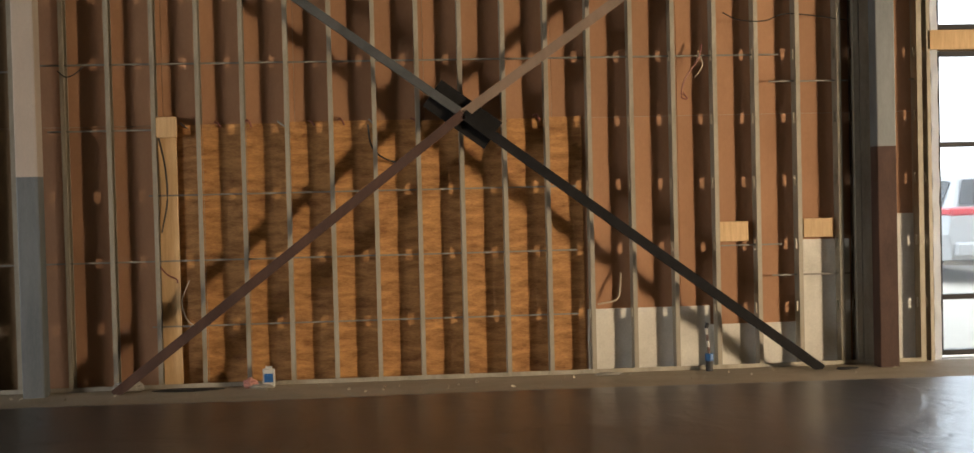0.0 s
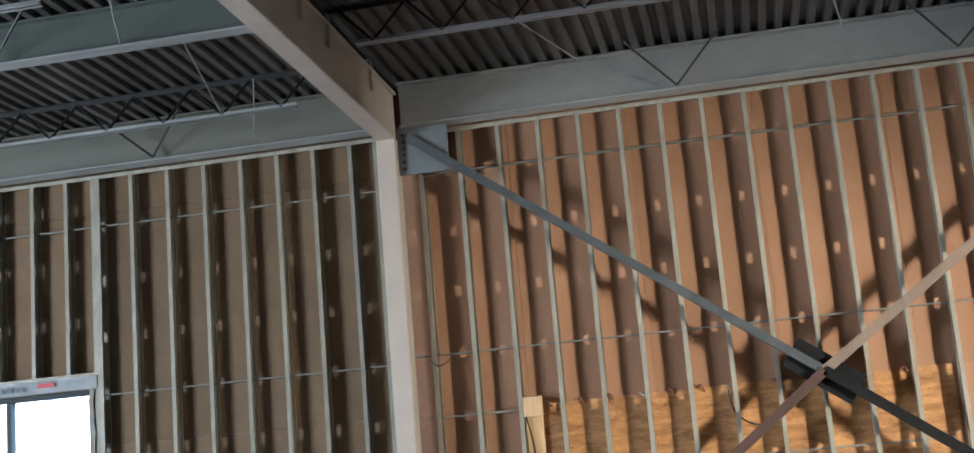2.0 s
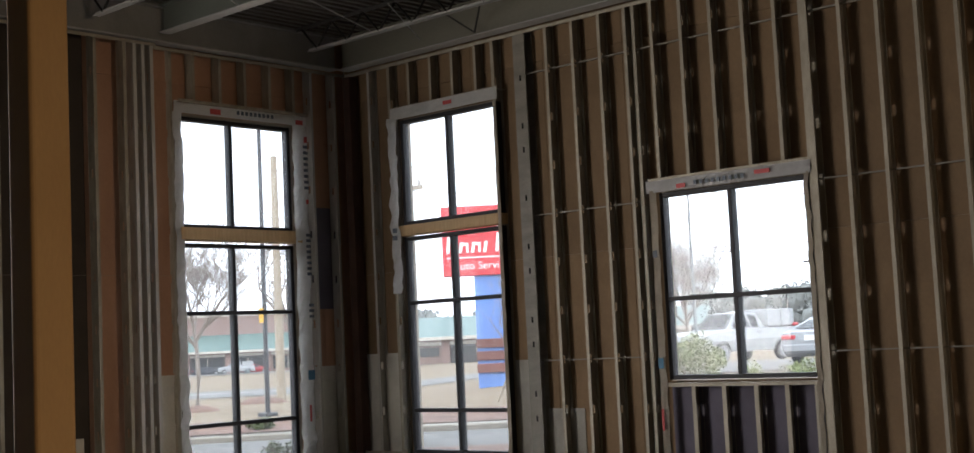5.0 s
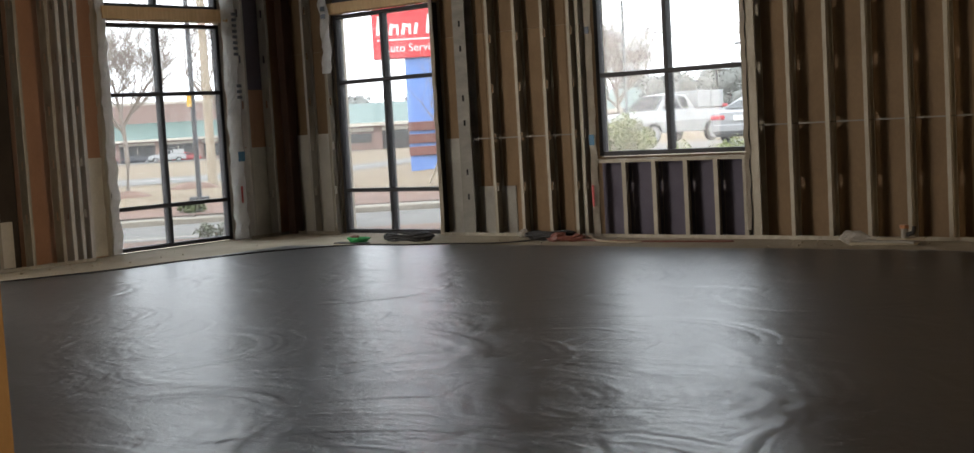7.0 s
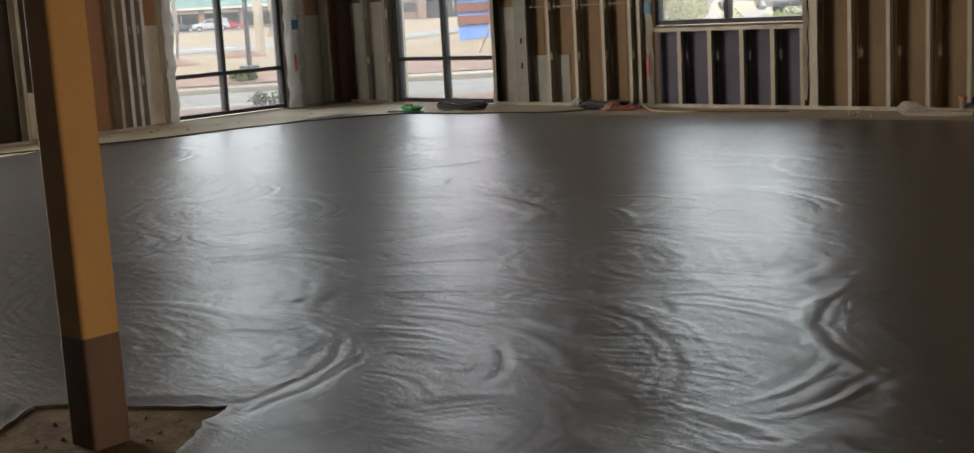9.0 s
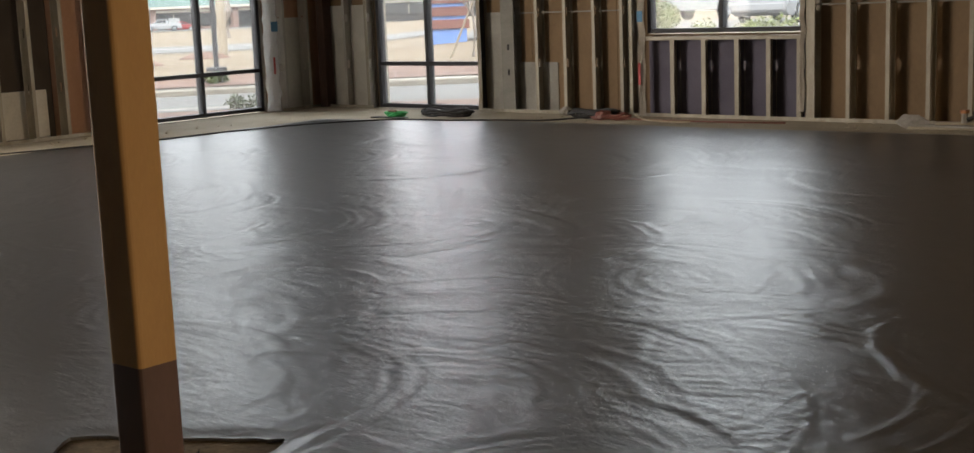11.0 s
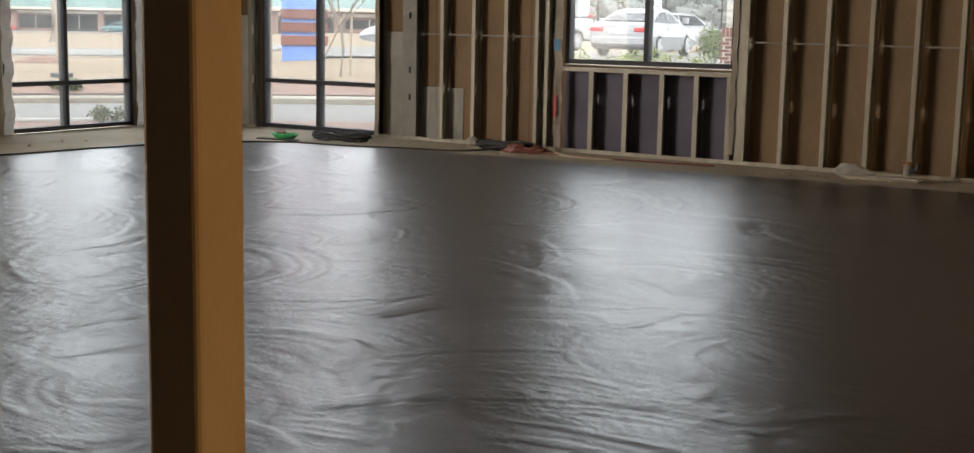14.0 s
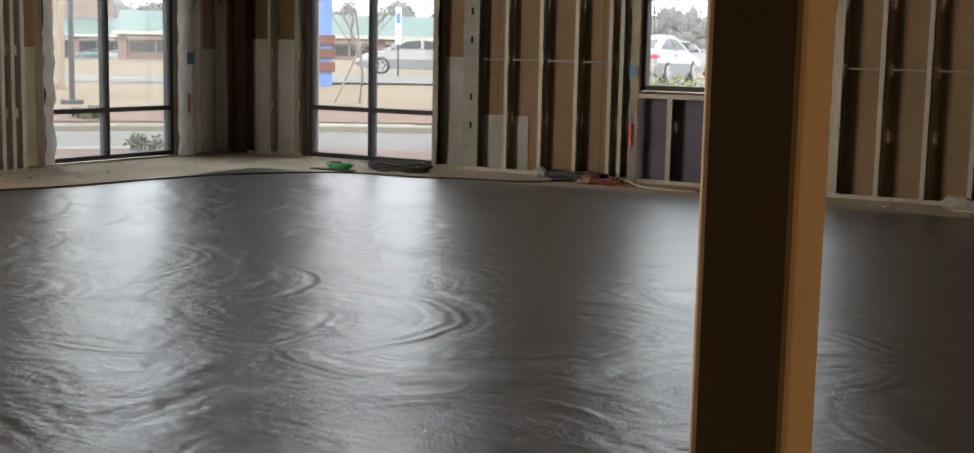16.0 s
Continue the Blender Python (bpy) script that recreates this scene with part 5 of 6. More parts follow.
def car(x, y, turn, paint, label, kind="sedan", z=None):
    """A parked vehicle with its nose towards its own +x."""
    z = land(x, y) + 0.05 if z is None else z
    name = {"sedan": "sedan_car", "truck": "pickup_truck", "suv": "suv_car"}[kind]
    ob = thing(name, label, "car" if kind != "truck" else "pickup truck", "parked vehicles", at=(x, y, z))
    ob.rotation_euler = (0, 0, radians(turn))
    if kind == "sedan":
        L, W, H, wr, belt = 4.85, 1.84, 1.47, 0.33, 0.98
        low = [(-2.42, 0.45, 0.72), (-2.38, 0.32, 0.95), (-2.1, 0.22, 1.02), (-1.3, 0.2, 1.03), (0, 0.2, 1.0), (0.9, 0.2, 0.98), (1.9, 0.22, 0.85), (2.3, 0.28, 0.70), (2.42, 0.36, 0.55)]
        roof = [(-1.98, 1.03), (-0.78, 1.39), (-0.1, 1.44), (0.4, 1.40), (1.35, 0.99)]
        ax = (-1.4, 1.42)
    elif kind == "suv":
        L, W, H, wr, belt = 4.7, 1.88, 1.7, 0.36, 1.1
        low = [(-2.35, 0.5, 1.0), (-2.3, 0.32, 1.12), (-1.3, 0.24, 1.13), (0.9, 0.24, 1.1), (1.9, 0.26, 0.98), (2.25, 0.32, 0.8), (2.35, 0.4, 0.6)]
        roof = [(-2.2, 1.12), (-1.9, 1.62), (-0.5, 1.7), (0.4, 1.62), (1.2, 1.1)]
        ax = (-1.4, 1.4)
    else:
        L, W, H, wr, belt = 5.9, 2.0, 1.95, 0.40, 1.28
        low = [(-2.95, 0.55, 1.30), (-2.9, 0.45, 1.32), (-0.9, 0.42, 1.33), (1.2, 0.42, 1.30), (2.5, 0.42, 1.22), (2.85, 0.45, 1.1), (2.95, 0.55, 0.85)]
        roof = [(-0.95, 1.32), (-0.75, 1.88), (0.1, 1.95), (0.6, 1.90), (1.45, 1.29)]
        ax = (-1.85, 1.85)
    hw = W / 2
    secs = [[(px, -hw * 0.93, lo), (px, -hw, (lo + hi) * 0.5), (px, -hw * 0.95, hi * 0.96), (px, -hw * 0.82, hi), (px, hw * 0.82, hi), (px, hw * 0.95, hi * 0.96), (px, hw, (lo + hi) * 0.5), (px, hw * 0.93, lo)] for px, lo, hi in low]
    bm = loft(bmesh.new(), secs)
    body = part("body", bm, paint, ob)
    top = [[(px, -hw * 0.86 + (pz - belt) * 0.50, pz), (px, hw * 0.86 - (pz - belt) * 0.50, pz), (px, hw * 0.86, belt - 0.04), (px, -hw * 0.86, belt - 0.04)] for px, pz in roof]
    part("cabin", loft(bmesh.new(), top), paint, ob)
    # side glass, windscreen, rear glass
    def pane4(pts, off):
        bm = bmesh.new()
        vs = [bm.verts.new(Vector(p) + Vector(off)) for p in pts]
        f = bm.faces.new(vs)
        bmesh.ops.solidify(bm, geom=[f], thickness=0.012)
        return bm
    for s in (-1, 1):
        def side(px, pz):
            return (px, s * (hw * 0.86 - (pz - belt) * 0.50), pz)
        t0, t1, t2, t3, t4 = roof
        mid = (t1[0] + t3[0]) / 2
        hi = t2[1] - 0.09
        part("side_window", pane4([side(t0[0] + 0.38, belt + 0.05), side(mid - 0.05, belt + 0.05), side(mid - 0.05, hi), side(t1[0] + 0.12, hi - 0.05)], (0, s * 0.012, 0)), CARGLASS, ob)
        part("side_window", pane4([side(mid + 0.05, belt + 0.05), side(t4[0] - 0.38, belt + 0.05), side(t3[0] + 0.02, hi - 0.04), side(mid + 0.05, hi)], (0, s * 0.012, 0)), CARGLASS, ob)
        part("door_mirror", box(t4[0] - 0.5, t4[0] - 0.3, s * hw * 0.98, s * (hw + 0.16), belt + 0.02, belt + 0.2, 0.03), paint if kind != "truck" else TYRE, ob)
        part("door_handle", box(mid - 0.4, mid - 0.2, s * hw * 0.985, s * (hw + 0.02), belt - 0.16, belt - 0.12), TYRE if kind == "truck" else paint, ob)
        part("headlight", box(low[-2][0] - 0.38, low[-2][0] - 0.02, s * hw * 0.55, s * hw * 0.90, low[-2][2] - 0.22, low[-2][2] - 0.04, 0.03), SIGN_WHITE, ob, "clear headlight")
        part("tail_light", box(low[0][0] - 0.03, low[0][0] + 0.32, s * hw * 0.50, s * hw * 0.985, low[0][2] + 0.02, low[0][2] + 0.15, 0.03), TAIL_RED, ob, "red tail light")
        for a in ax:
            w = part("wheel", lathe(bmesh.new(), ((wr * 0.86, -0.11), (wr, -0.08), (wr, 0.08), (wr * 0.86, 0.11)), 20), TYRE, ob, "black tyre")
            w.matrix_local = pose(a, s * (hw - 0.09), wr, 90, 0, 0)
            bm = lathe(bmesh.new(), ((wr * 0.66, -0.115), (wr * 0.66, 0.115)), 16)
            rim = part("rim", bm, SHADE, w)
            for k in range(5):
                q = k * math.tau / 5
                bar_bm = bar(bmesh.new(), (0, 0, -s * 0.118), (math.cos(q) * wr * 0.64, math.sin(q) * wr * 0.64, -s * 0.118), 0.085, 0.02, (0, 0, 1))
                part("spoke", bar_bm, ALLOY, w)
            part("hub_ring", sweep(bmesh.new(), [(math.cos(k * math.tau / 16) * wr * 0.63, math.sin(k * math.tau / 16) * wr * 0.63, -s * 0.118) for k in range(16)], 0.022, 5, True), ALLOY, w)
            arch = sweep(bmesh.new(), [(a + math.cos(k * math.pi / 8) * (wr + 0.05), s * (hw - 0.035), wr + math.sin(k * math.pi / 8) * (wr + 0.05)) for k in range(9)], 0.04, 5)
            part("wheel_arch", arch, TYRE if kind == "truck" else paint, ob)
    part("windscreen", pane4([(roof[4][0] - 0.05, -hw * 0.72, belt + 0.06), (roof[4][0] - 0.05, hw * 0.72, belt + 0.06), (roof[3][0] + 0.06, hw * 0.60, roof[3][1] - 0.03), (roof[3][0] + 0.06, -hw * 0.60, roof[3][1] - 0.03)], (0.04, 0, 0.02)), CARGLASS, ob)
    part("rear_window", pane4([(roof[0][0] + 0.05, -hw * 0.72, belt + 0.07), (roof[0][0] + 0.05, hw * 0.72, belt + 0.07), (roof[1][0] - 0.03, hw * 0.52, roof[1][1] - 0.05), (roof[1][0] - 0.03, -hw * 0.52, roof[1][1] - 0.05)], (-0.04, 0, 0.02)), CARGLASS, ob)
    part("rear_bumper", box(low[0][0] - 0.08, low[0][0] + 0.1, -hw * 0.9, hw * 0.9, 0.36, 0.60, 0.04), paint if kind != "truck" else ALLOY, ob)
    part("rear_plate", box(low[0][0] - 0.05, low[0][0] - 0.02, -0.16, 0.16, 0.70, 0.86), SIGN_WHITE, ob, "blank pale plate")
    part("front_bumper", box(low[-1][0] - 0.15, low[-1][0] + 0.06, -hw * 0.88, hw * 0.88, 0.34, 0.56, 0.05), TYRE if kind == "truck" else paint, ob)
    part("grille", box(low[-1][0] - 0.06, low[-1][0] + 0.03, -hw * 0.5, hw * 0.5, 0.58, low[-1][2] + 0.05, 0.02), SHADE, ob, "dark grille")
    if kind == "truck":
        part("utility_box", box(-2.75, -1.0, -0.95, 0.95, 1.34, 2.02, 0.03), CARWHITE, ob, "white utility box over the bed")
        part("box_seam", box(-1.9, -1.87, -0.962, 0.962, 1.36, 2.0), SHADE, ob)
        for u in (-2.35, -1.45):
            part("latch", box(u - 0.05, u + 0.05, -0.965, -0.95, 1.78, 1.95), SHADE, ob, "dark latch")
        part("print", box(-2.3, -1.75 - 0.2, -0.966, -0.951, 1.55, 1.6), CARDARK, ob)
    return ob


x, y = polar(31.9, 54, *C66)
car(x, y, 263, CARWHITE, "white pickup truck with a utility box, parked", "truck")
x, y = polar(24.9, 41.5, *C146)
car(x, y, 97, CARSILVER, "silver sedan parked seen from its tail", "sedan")
x, y = polar(23.6, 62, *C146)
car(x, y, 70, CARWHITE, "white van-like car parked behind a sedan", "suv")
x, y = polar(33.9, 54, *C159)
car(x, y, 215, CARSILVER, "silver sedan stopped at the lawn", "sedan")
for i, (b, c, paint, kind, label) in enumerate(((55.6, C66, CARDARK, "sedan", "dark sedan parked far off"), (54.2, C66, CARDARK, "sedan", "dark sedan parked far off"), (53.0, C66, CARWHITE, "truck", "white pickup parked far off"),
                                                (51.9, C146, CARRED, "sedan", "red car parked far off"), (47.4, C146, CARTEAL, "suv", "teal car parked far off"), (46.4, C146, CARWHITE, "sedan", "white car parked far off"))):
    x, y = polar(b, 222, *c)
    car(x, y, b + (0 if i % 2 else 180), paint, label, kind)

# seen through the east storefront
land_sheet("pavement", -50, -8, (14, 18, 24, 34), KERB, 0.02, "pale concrete forecourt outside the storefront", "forecourt")
car(9.35, 22.5, 95, CARWHITE, "white van-like car outside the storefront", "suv")
car(11.6, 24.5, 95, CARDARK, "dark car outside the storefront", "suv")

# ---------- small things indoors ----------
def crumpled(x0, x1, z0, z1, y, mat_seed, west=False, nx=10, nz=4, amp=0.012, ragged=0.0):
    """A wrinkled sheet with thickness, hung against a wall."""
    bm = bmesh.new()
    grid = []
    for i in range(nx + 1):
        row = []
        for j in range(nz + 1):
            u, v = i / nx, j / nz
            a = x0 + (x1 - x0) * u
            z = z0 + (z1 - z0) * v
            n1 = noise.noise((a * 5 + mat_seed, z * 5, mat_seed * 1.7))
            n2 = noise.noise((a * 17, z * 17 + mat_seed, 3.0))
            if ragged and (i in (0, nx)):
                a += ragged * noise.noise((z * 6, mat_seed, 1.0))
            if ragged and (j in (0, nz)):
                z += ragged * noise.noise((a * 6, mat_seed, 8.0))
            d = y - 0.012 - amp * abs(n1) * 1.6 - amp * 0.4 * n2
            row.append(bm.verts.new((-d, a, z) if west else (a, d, z)))
        grid.append(row)
    for i in range(nx):
        for j in range(nz):
            bm.faces.new((grid[i][j], grid[i + 1][j], grid[i + 1][j + 1], grid[i][j + 1]))
    bmesh.ops.solidify(bm, geom=bm.faces[:], thickness=0.003)
    return bm


def wrap(name, label, prints, *args, mat=None, **kw):
    ob = part(name, crumpled(*args, **kw), mat or WRAP)
    tagged(ob, label, "house wrap", "house wrap strips")
    return ob


def print_mark(parent, x0, x1, z0, z1, y, mat, west=False):
    d0, d1 = y - 0.042, y - 0.036
    part("print", box(-d1, -d0, x0, x1, z0, z1) if west else box(x0, x1, d0, d1, z0, z1), mat, parent, "printed mark")


wlabel = "crumpled white house wrap with faded print over the window head"
h3 = wrap("house_wrap", wlabel, 0, -8.88, -6.80, 3.035, 3.17, WY, 1.3, nx=26)
print_mark(h3, -8.45, -8.33, 3.05, 3.10, WY, WRAP_RED)
print_mark(h3, -7.45, -7.26, 3.09, 3.135, WY, WRAP_RED)
for k in range(9):
    print_mark(h3, -8.22 + k * 0.075, -8.18 + k * 0.075, 3.07, 3.115, WY, WRAP_INK)
h2 = wrap("house_wrap", wlabel, 0, -13.03, -11.08, 4.49, 4.65, WY, 2.3, nx=24)
print_mark(h2, -12.0, -11.85, 4.55, 4.60, WY, WRAP_RED)
h1 = wrap("house_wrap", wlabel, 0, 9.46, 11.60, 4.49, 4.64, 13.99, 3.3, west=True, nx=26)
print_mark(h1, 10.0, 10.16, 4.51, 4.58, 13.99, WRAP_RED, True)
print_mark(h1, 11.40, 11.52, 4.50, 4.56, 13.99, WRAP_RED, True)
for k in range(9):
    print_mark(h1, 10.42 + k * 0.07, 10.46 + k * 0.07, 4.54, 4.59, 13.99, WRAP_INK, True)
jlabel = "crumpled white house wrap down the window jamb"
j1 = wrap("house_wrap", jlabel, 0, 11.35, 11.585, 0.02, 4.5, 14.0, 4.3, west=True, nx=5, nz=60, amp=0.03, ragged=0.02)
for k in range(8):
    print_mark(j1, 11.51, 11.585, 3.62 + k * 0.08, 3.66 + k * 0.08, 13.985, WRAP_INK, True)
    print_mark(j1, 11.51, 11.585, 2.45 + k * 0.075, 2.49 + k * 0.075, 13.985, WRAP_INK, True)
for k in range(3):
    print_mark(j1, 11.52, 11.60, 1.88 + k * 0.075, 1.92 + k * 0.075, 13.985, WRAP_INK, True)
print_mark(j1, 11.53, 11.58, 4.26, 4.34, 13.985, WRAP_RED, True)
print_mark(j1, 11.53, 11.57, 3.42, 3.48, 13.985, WRAP_RED, True)
print_mark(j1, 11.47, 11.50, 0.50, 0.72, 13.985, WRAP_RED, True)
print_mark(j1, 11.46, 11.57, 1.05, 1.18, 13.98, BLUE_TAPE, True)
wrap("house_wrap", jlabel, 0, 9.465, 9.595, 0.02, 4.5, 14.02, 5.3, west=True, nx=4, nz=60, amp=0.03, ragged=0.03)
j2 = wrap("house_wrap", jlabel, 0, -13.07, -12.91, 2.15, 4.52, WY, 6.3, nx=5, nz=34, amp=0.035, ragged=0.05)
for k in range(2):
    print_mark(j2, -13.03, -12.95, 2.86 + 0.1 * k, 2.92 + 0.1 * k, WY - 0.01, WRAP_INK)
j3 = wrap("house_wrap", jlabel, 0, -8.835, -8.745, 0.02, 3.06, WY, 7.3, nx=4, nz=44, amp=0.012, ragged=0.012, mat=WRAP_TAN)
print_mark(j3, -8.83, -8.76, 1.05, 1.17, WY, BLUE_TAPE)
print_mark(j3, -8.82, -8.79, 0.36, 0.60, WY - 0.005, WRAP_RED)
print_mark(j3, -8.82, -8.76, 2.30, 2.38, WY, WRAP_INK)
wrap("house_wrap", "torn tan house wrap curling off the window jamb", 0, -6.885, -6.83, 0.10, 3.05, WY, 8.3, nx=4, nz=44, amp=0.015, ragged=0.02, mat=WRAP_TAN)
wrap("house_wrap", jlabel, 0, -11.15, -11.10, 0.02, 4.5, WY, 9.3, nx=4, nz=50, amp=0.015, ragged=0.015, mat=WRAP_TAN)
wrap("house_wrap", jlabel, 0, 4.99, 5.06, 0.02, 4.5, WY + 0.02, 9.9, nx=4, nz=50, amp=0.01, ragged=0.01)


# timber blocks let in between the studs
for x0, x1, z0, z1 in ((2.875, 3.155, 1.225, 1.415), (3.70, 3.985, 1.245, 1.425), (2.90, 3.23, 4.55, 4.70), (-2.42, -2.22, 2.33, 2.52)):
    tagged(part("timber_block", box(x0, x1, WY + 0.004, WY + 0.042, z0, z1, 0.004), PINE), "short pine block fixed between steel studs", "timber block", "timber blocks")


def wire(pts, r, mat, label, name="loose_wire", cat="wire", group="loose wires"):
    out = []
    P = [Vector(p) for p in pts]
    for i in range(len(P) - 1):
        a, b, c, d = P[max(i - 1, 0)], P[i], P[i + 1], P[min(i + 2, len(P) - 1)]
        for k in range(5):
            t = k / 5
            out.append(0.5 * ((2 * b) + (c - a) * t + (2 * a - 5 * b + 4 * c - d) * t * t + (3 * b - a - 3 * c + d) * t ** 3))
    out.append(P[-1])
    return tagged(part(name, sweep(bmesh.new(), out, r, 5), mat), label, cat, group)


RED_WIRE = material("red_brown_cable", (0.17, 0.055, 0.038), (0.25, 0.09, 0.062), 0.5, 0, 6, 60, (1, 1, 1), 0, 0.05)
TAN_WIRE = material("tan_cable", (0.42, 0.33, 0.22), (0.52, 0.42, 0.3), 0.5, 0, 6, 60, (1, 1, 1), 0, 0.05)
GREEN = material("bright_green_strap", (0.04, 0.36, 0.10), (0.08, 0.50, 0.16), 0.5, 0, 6, 60, (1, 1, 1), 0, 0.1)
BLUE_PAINT = material("blue_paint", (0.02, 0.09, 0.26), (0.04, 0.14, 0.36), 0.4, 0, 6, 60, (1, 1, 1), 0, 0.05)
RAG = material("grey_white_rag", (0.27, 0.24, 0.20), (0.40, 0.37, 0.32), 0.9, 0, 8, 60, (1, 1, 1), 0, 0.4)
PINK = material("pinkish_scrap", (0.42, 0.19, 0.15), (0.55, 0.27, 0.22), 0.8, 0, 8, 60, (1, 1, 1), 0, 0.3)

Y = WY + 0.03
wire([(2.74, Y, 3.12), (2.70, Y - 0.02, 2.98), (2.56, Y - 0.04, 2.78), (2.52, Y - 0.06, 2.62), (2.58, Y - 0.05, 2.60), (2.54, Y - 0.04, 2.66)], 0.008, RED_WIRE, "reddish loose wire curling between the studs")
wire([(2.70, Y, 3.05), (2.74, Y - 0.03, 2.92), (2.66, Y - 0.03, 2.80)], 0.006, TAN_WIRE, "tan loose wire beside the studs")
wire([(2.95, Y, 3.42), (3.1, Y - 0.04, 3.34), (3.35, Y - 0.04, 3.33), (3.6, Y, 3.40), (4.15, Y - 0.02, 3.33)], 0.006, IRON, "thin dark wire slung between the studs")
wire([(-2.40, Y + 0.05, 2.35), (-2.34, Y + 0.02, 2.05), (-2.33, Y + 0.02, 1.75), (-2.39, Y + 0.03, 1.45)], 0.009, IRON, "dark cable bowed along a timber post")
wire([(-2.42, Y, 1.15), (-2.34, Y - 0.02, 1.06), (-2.26, Y - 0.03, 1.02), (-2.25, Y - 0.03, 0.98)], 0.008, RED_WIRE, "short reddish wire end at a timber post")
wire([(-0.46, Y + 0.08, 2.42), (-0.43, Y + 0.05, 2.22), (-0.32, Y + 0.05, 2.10), (-0.14, Y + 0.06, 2.04)], 0.009, IRON, "dark cable hanging over the plywood")
wire([(1.92, Y + 0.05, 0.95), (1.90, Y, 0.82), (1.86, Y - 0.02, 0.70), (1.68, Y, 0.66)], 0.009, TAN_WIRE, "tan cable tail low on the wall")
wire([(-3.05, Y, 3.0), (-3.12, Y - 0.03, 2.93), (-3.2, Y - 0.05, 2.9), (-3.28, Y - 0.02, 2.96)], 0.006, IRON, "thin dark wire beside the post")
wire([(-2.15, Y + 0.02, 1.0), (-2.22, Y, 0.8), (-2.16, Y - 0.02, 0.62), (-2.02, Y, 0.55)], 0.006, TAN_WIRE, "tan cable tail low on the wall")
# scraps of red caulk along the plywood head
for i in range(12):
    u = -2.2 + i * 0.3 + 0.1 * noise.noise((i * 3.1, 0, 0))
    wire([(u, WY + 0.13, 2.47), (u + 0.03, WY + 0.11, 2.44 + 0.02 * (i % 3)), (u + 0.06, WY + 0.125, 2.42)], 0.010, RED_WIRE if i % 3 else RAG, "small torn scrap along the plywood edge", "wall_scrap", "scrap", "wall scraps")


def caulk_box():
    ob = thing("small_carton", "small white carton with a blue mark on the slab", "carton", "", "", (-1.43, 12.18, 0.002))
    part("body", box(-0.055, 0.055, -0.035, 0.035, 0, 0.17, 0.006), PALE, ob)
    part("label_patch", box(-0.04, 0.04, -0.041, -0.036, 0.05, 0.13), BLUE_PAINT, ob, "blue patch")
    part("top_flap", box(-0.03, 0.03, -0.02, 0.02, 0.171, 0.195, 0.004), PALE, ob)


caulk_box()


def lump(name, x, y, w, d, h, mat, seed, label, cat, z=0.001, group=""):
    """A crumpled low heap resting on the floor."""
    bm = bmesh.new()
    bmesh.ops.create_icosphere(bm, subdivisions=3, radius=1.0)
    for v in bm.verts:
        n = 1 + 0.35 * noise.noise(v.co * 1.7 + Vector((seed, 0, 0))) + 0.15 * noise.noise(v.co * 5 + Vector((0, seed, 0)))
        v.co = Vector((v.co.x * w / 2 * n, v.co.y * d / 2 * n, max(0.0, v.co.z * n * 0.5 + 0.5) * h))
    ob = part(name, bm, mat)
    ob.location = (x, y, z)
    return tagged(ob, label, cat, group)


lump("scrap", -1.6, 12.17, 0.14, 0.1, 0.09, PINK, 1, "crumpled pinkish scrap on the slab", "scrap")
lump("scrap", -1.5, 12.12, 0.2, 0.08, 0.04, RAG, 2, "crumpled grey scrap on the slab", "scrap")
lump("scrap", -2.72, 12.2, 0.3, 0.14, 0.10, RAG, 3, "crumpled grey rag at the brace foot", "rag")
lump("scrap", -9.75, 12.15, 0.16, 0.10, 0.10, RAG, 4, "crumpled white plastic cup scrap by the wall", "scrap")
lump("scrap", -2.15, 12.1, 0.6, 0.1, 0.03, IRON, 5, "flat dark strip of scrap on the slab", "scrap")
lump("scrap", 1.75, 12.15, 0.28, 0.08, 0.03, RAG, 9, "thin grey scrap on the slab", "scrap")
lump("scrap", 3.98, 11.95, 0.2, 0.1, 0.03, IRON, 10, "small dark clod beside the brace foot", "scrap")


def marker_rod():
    ob = thing("pipe_stub", "striped upright pipe stub with a blue foot", "pipe stub", "", "", (2.72, 12.2, 0.0))
    part("foot", sweep(bmesh.new(), [(0, 0, 0), (0, 0, 0.10)], 0.035, 8), IRON, ob)
    part("collar", sweep(bmesh.new(), [(0, 0, 0.10), (0, 0, 0.17)], 0.042, 8), BLUE_PAINT, ob, "blue collar")
    for i in range(4):
        part("stem", sweep(bmesh.new(), [(-0.006 * i, 0, 0.17 + i * 0.06), (-0.006 * (i + 1), 0, 0.23 + i * 0.06)], 0.014, 6), PALE if i % 2 else RUSTBROWN, ob)
    part("tip", sweep(bmesh.new(), [(-0.024, 0, 0.41), (-0.01, 0, 0.46)], 0.02, 6), IRON, ob)


marker_rod()

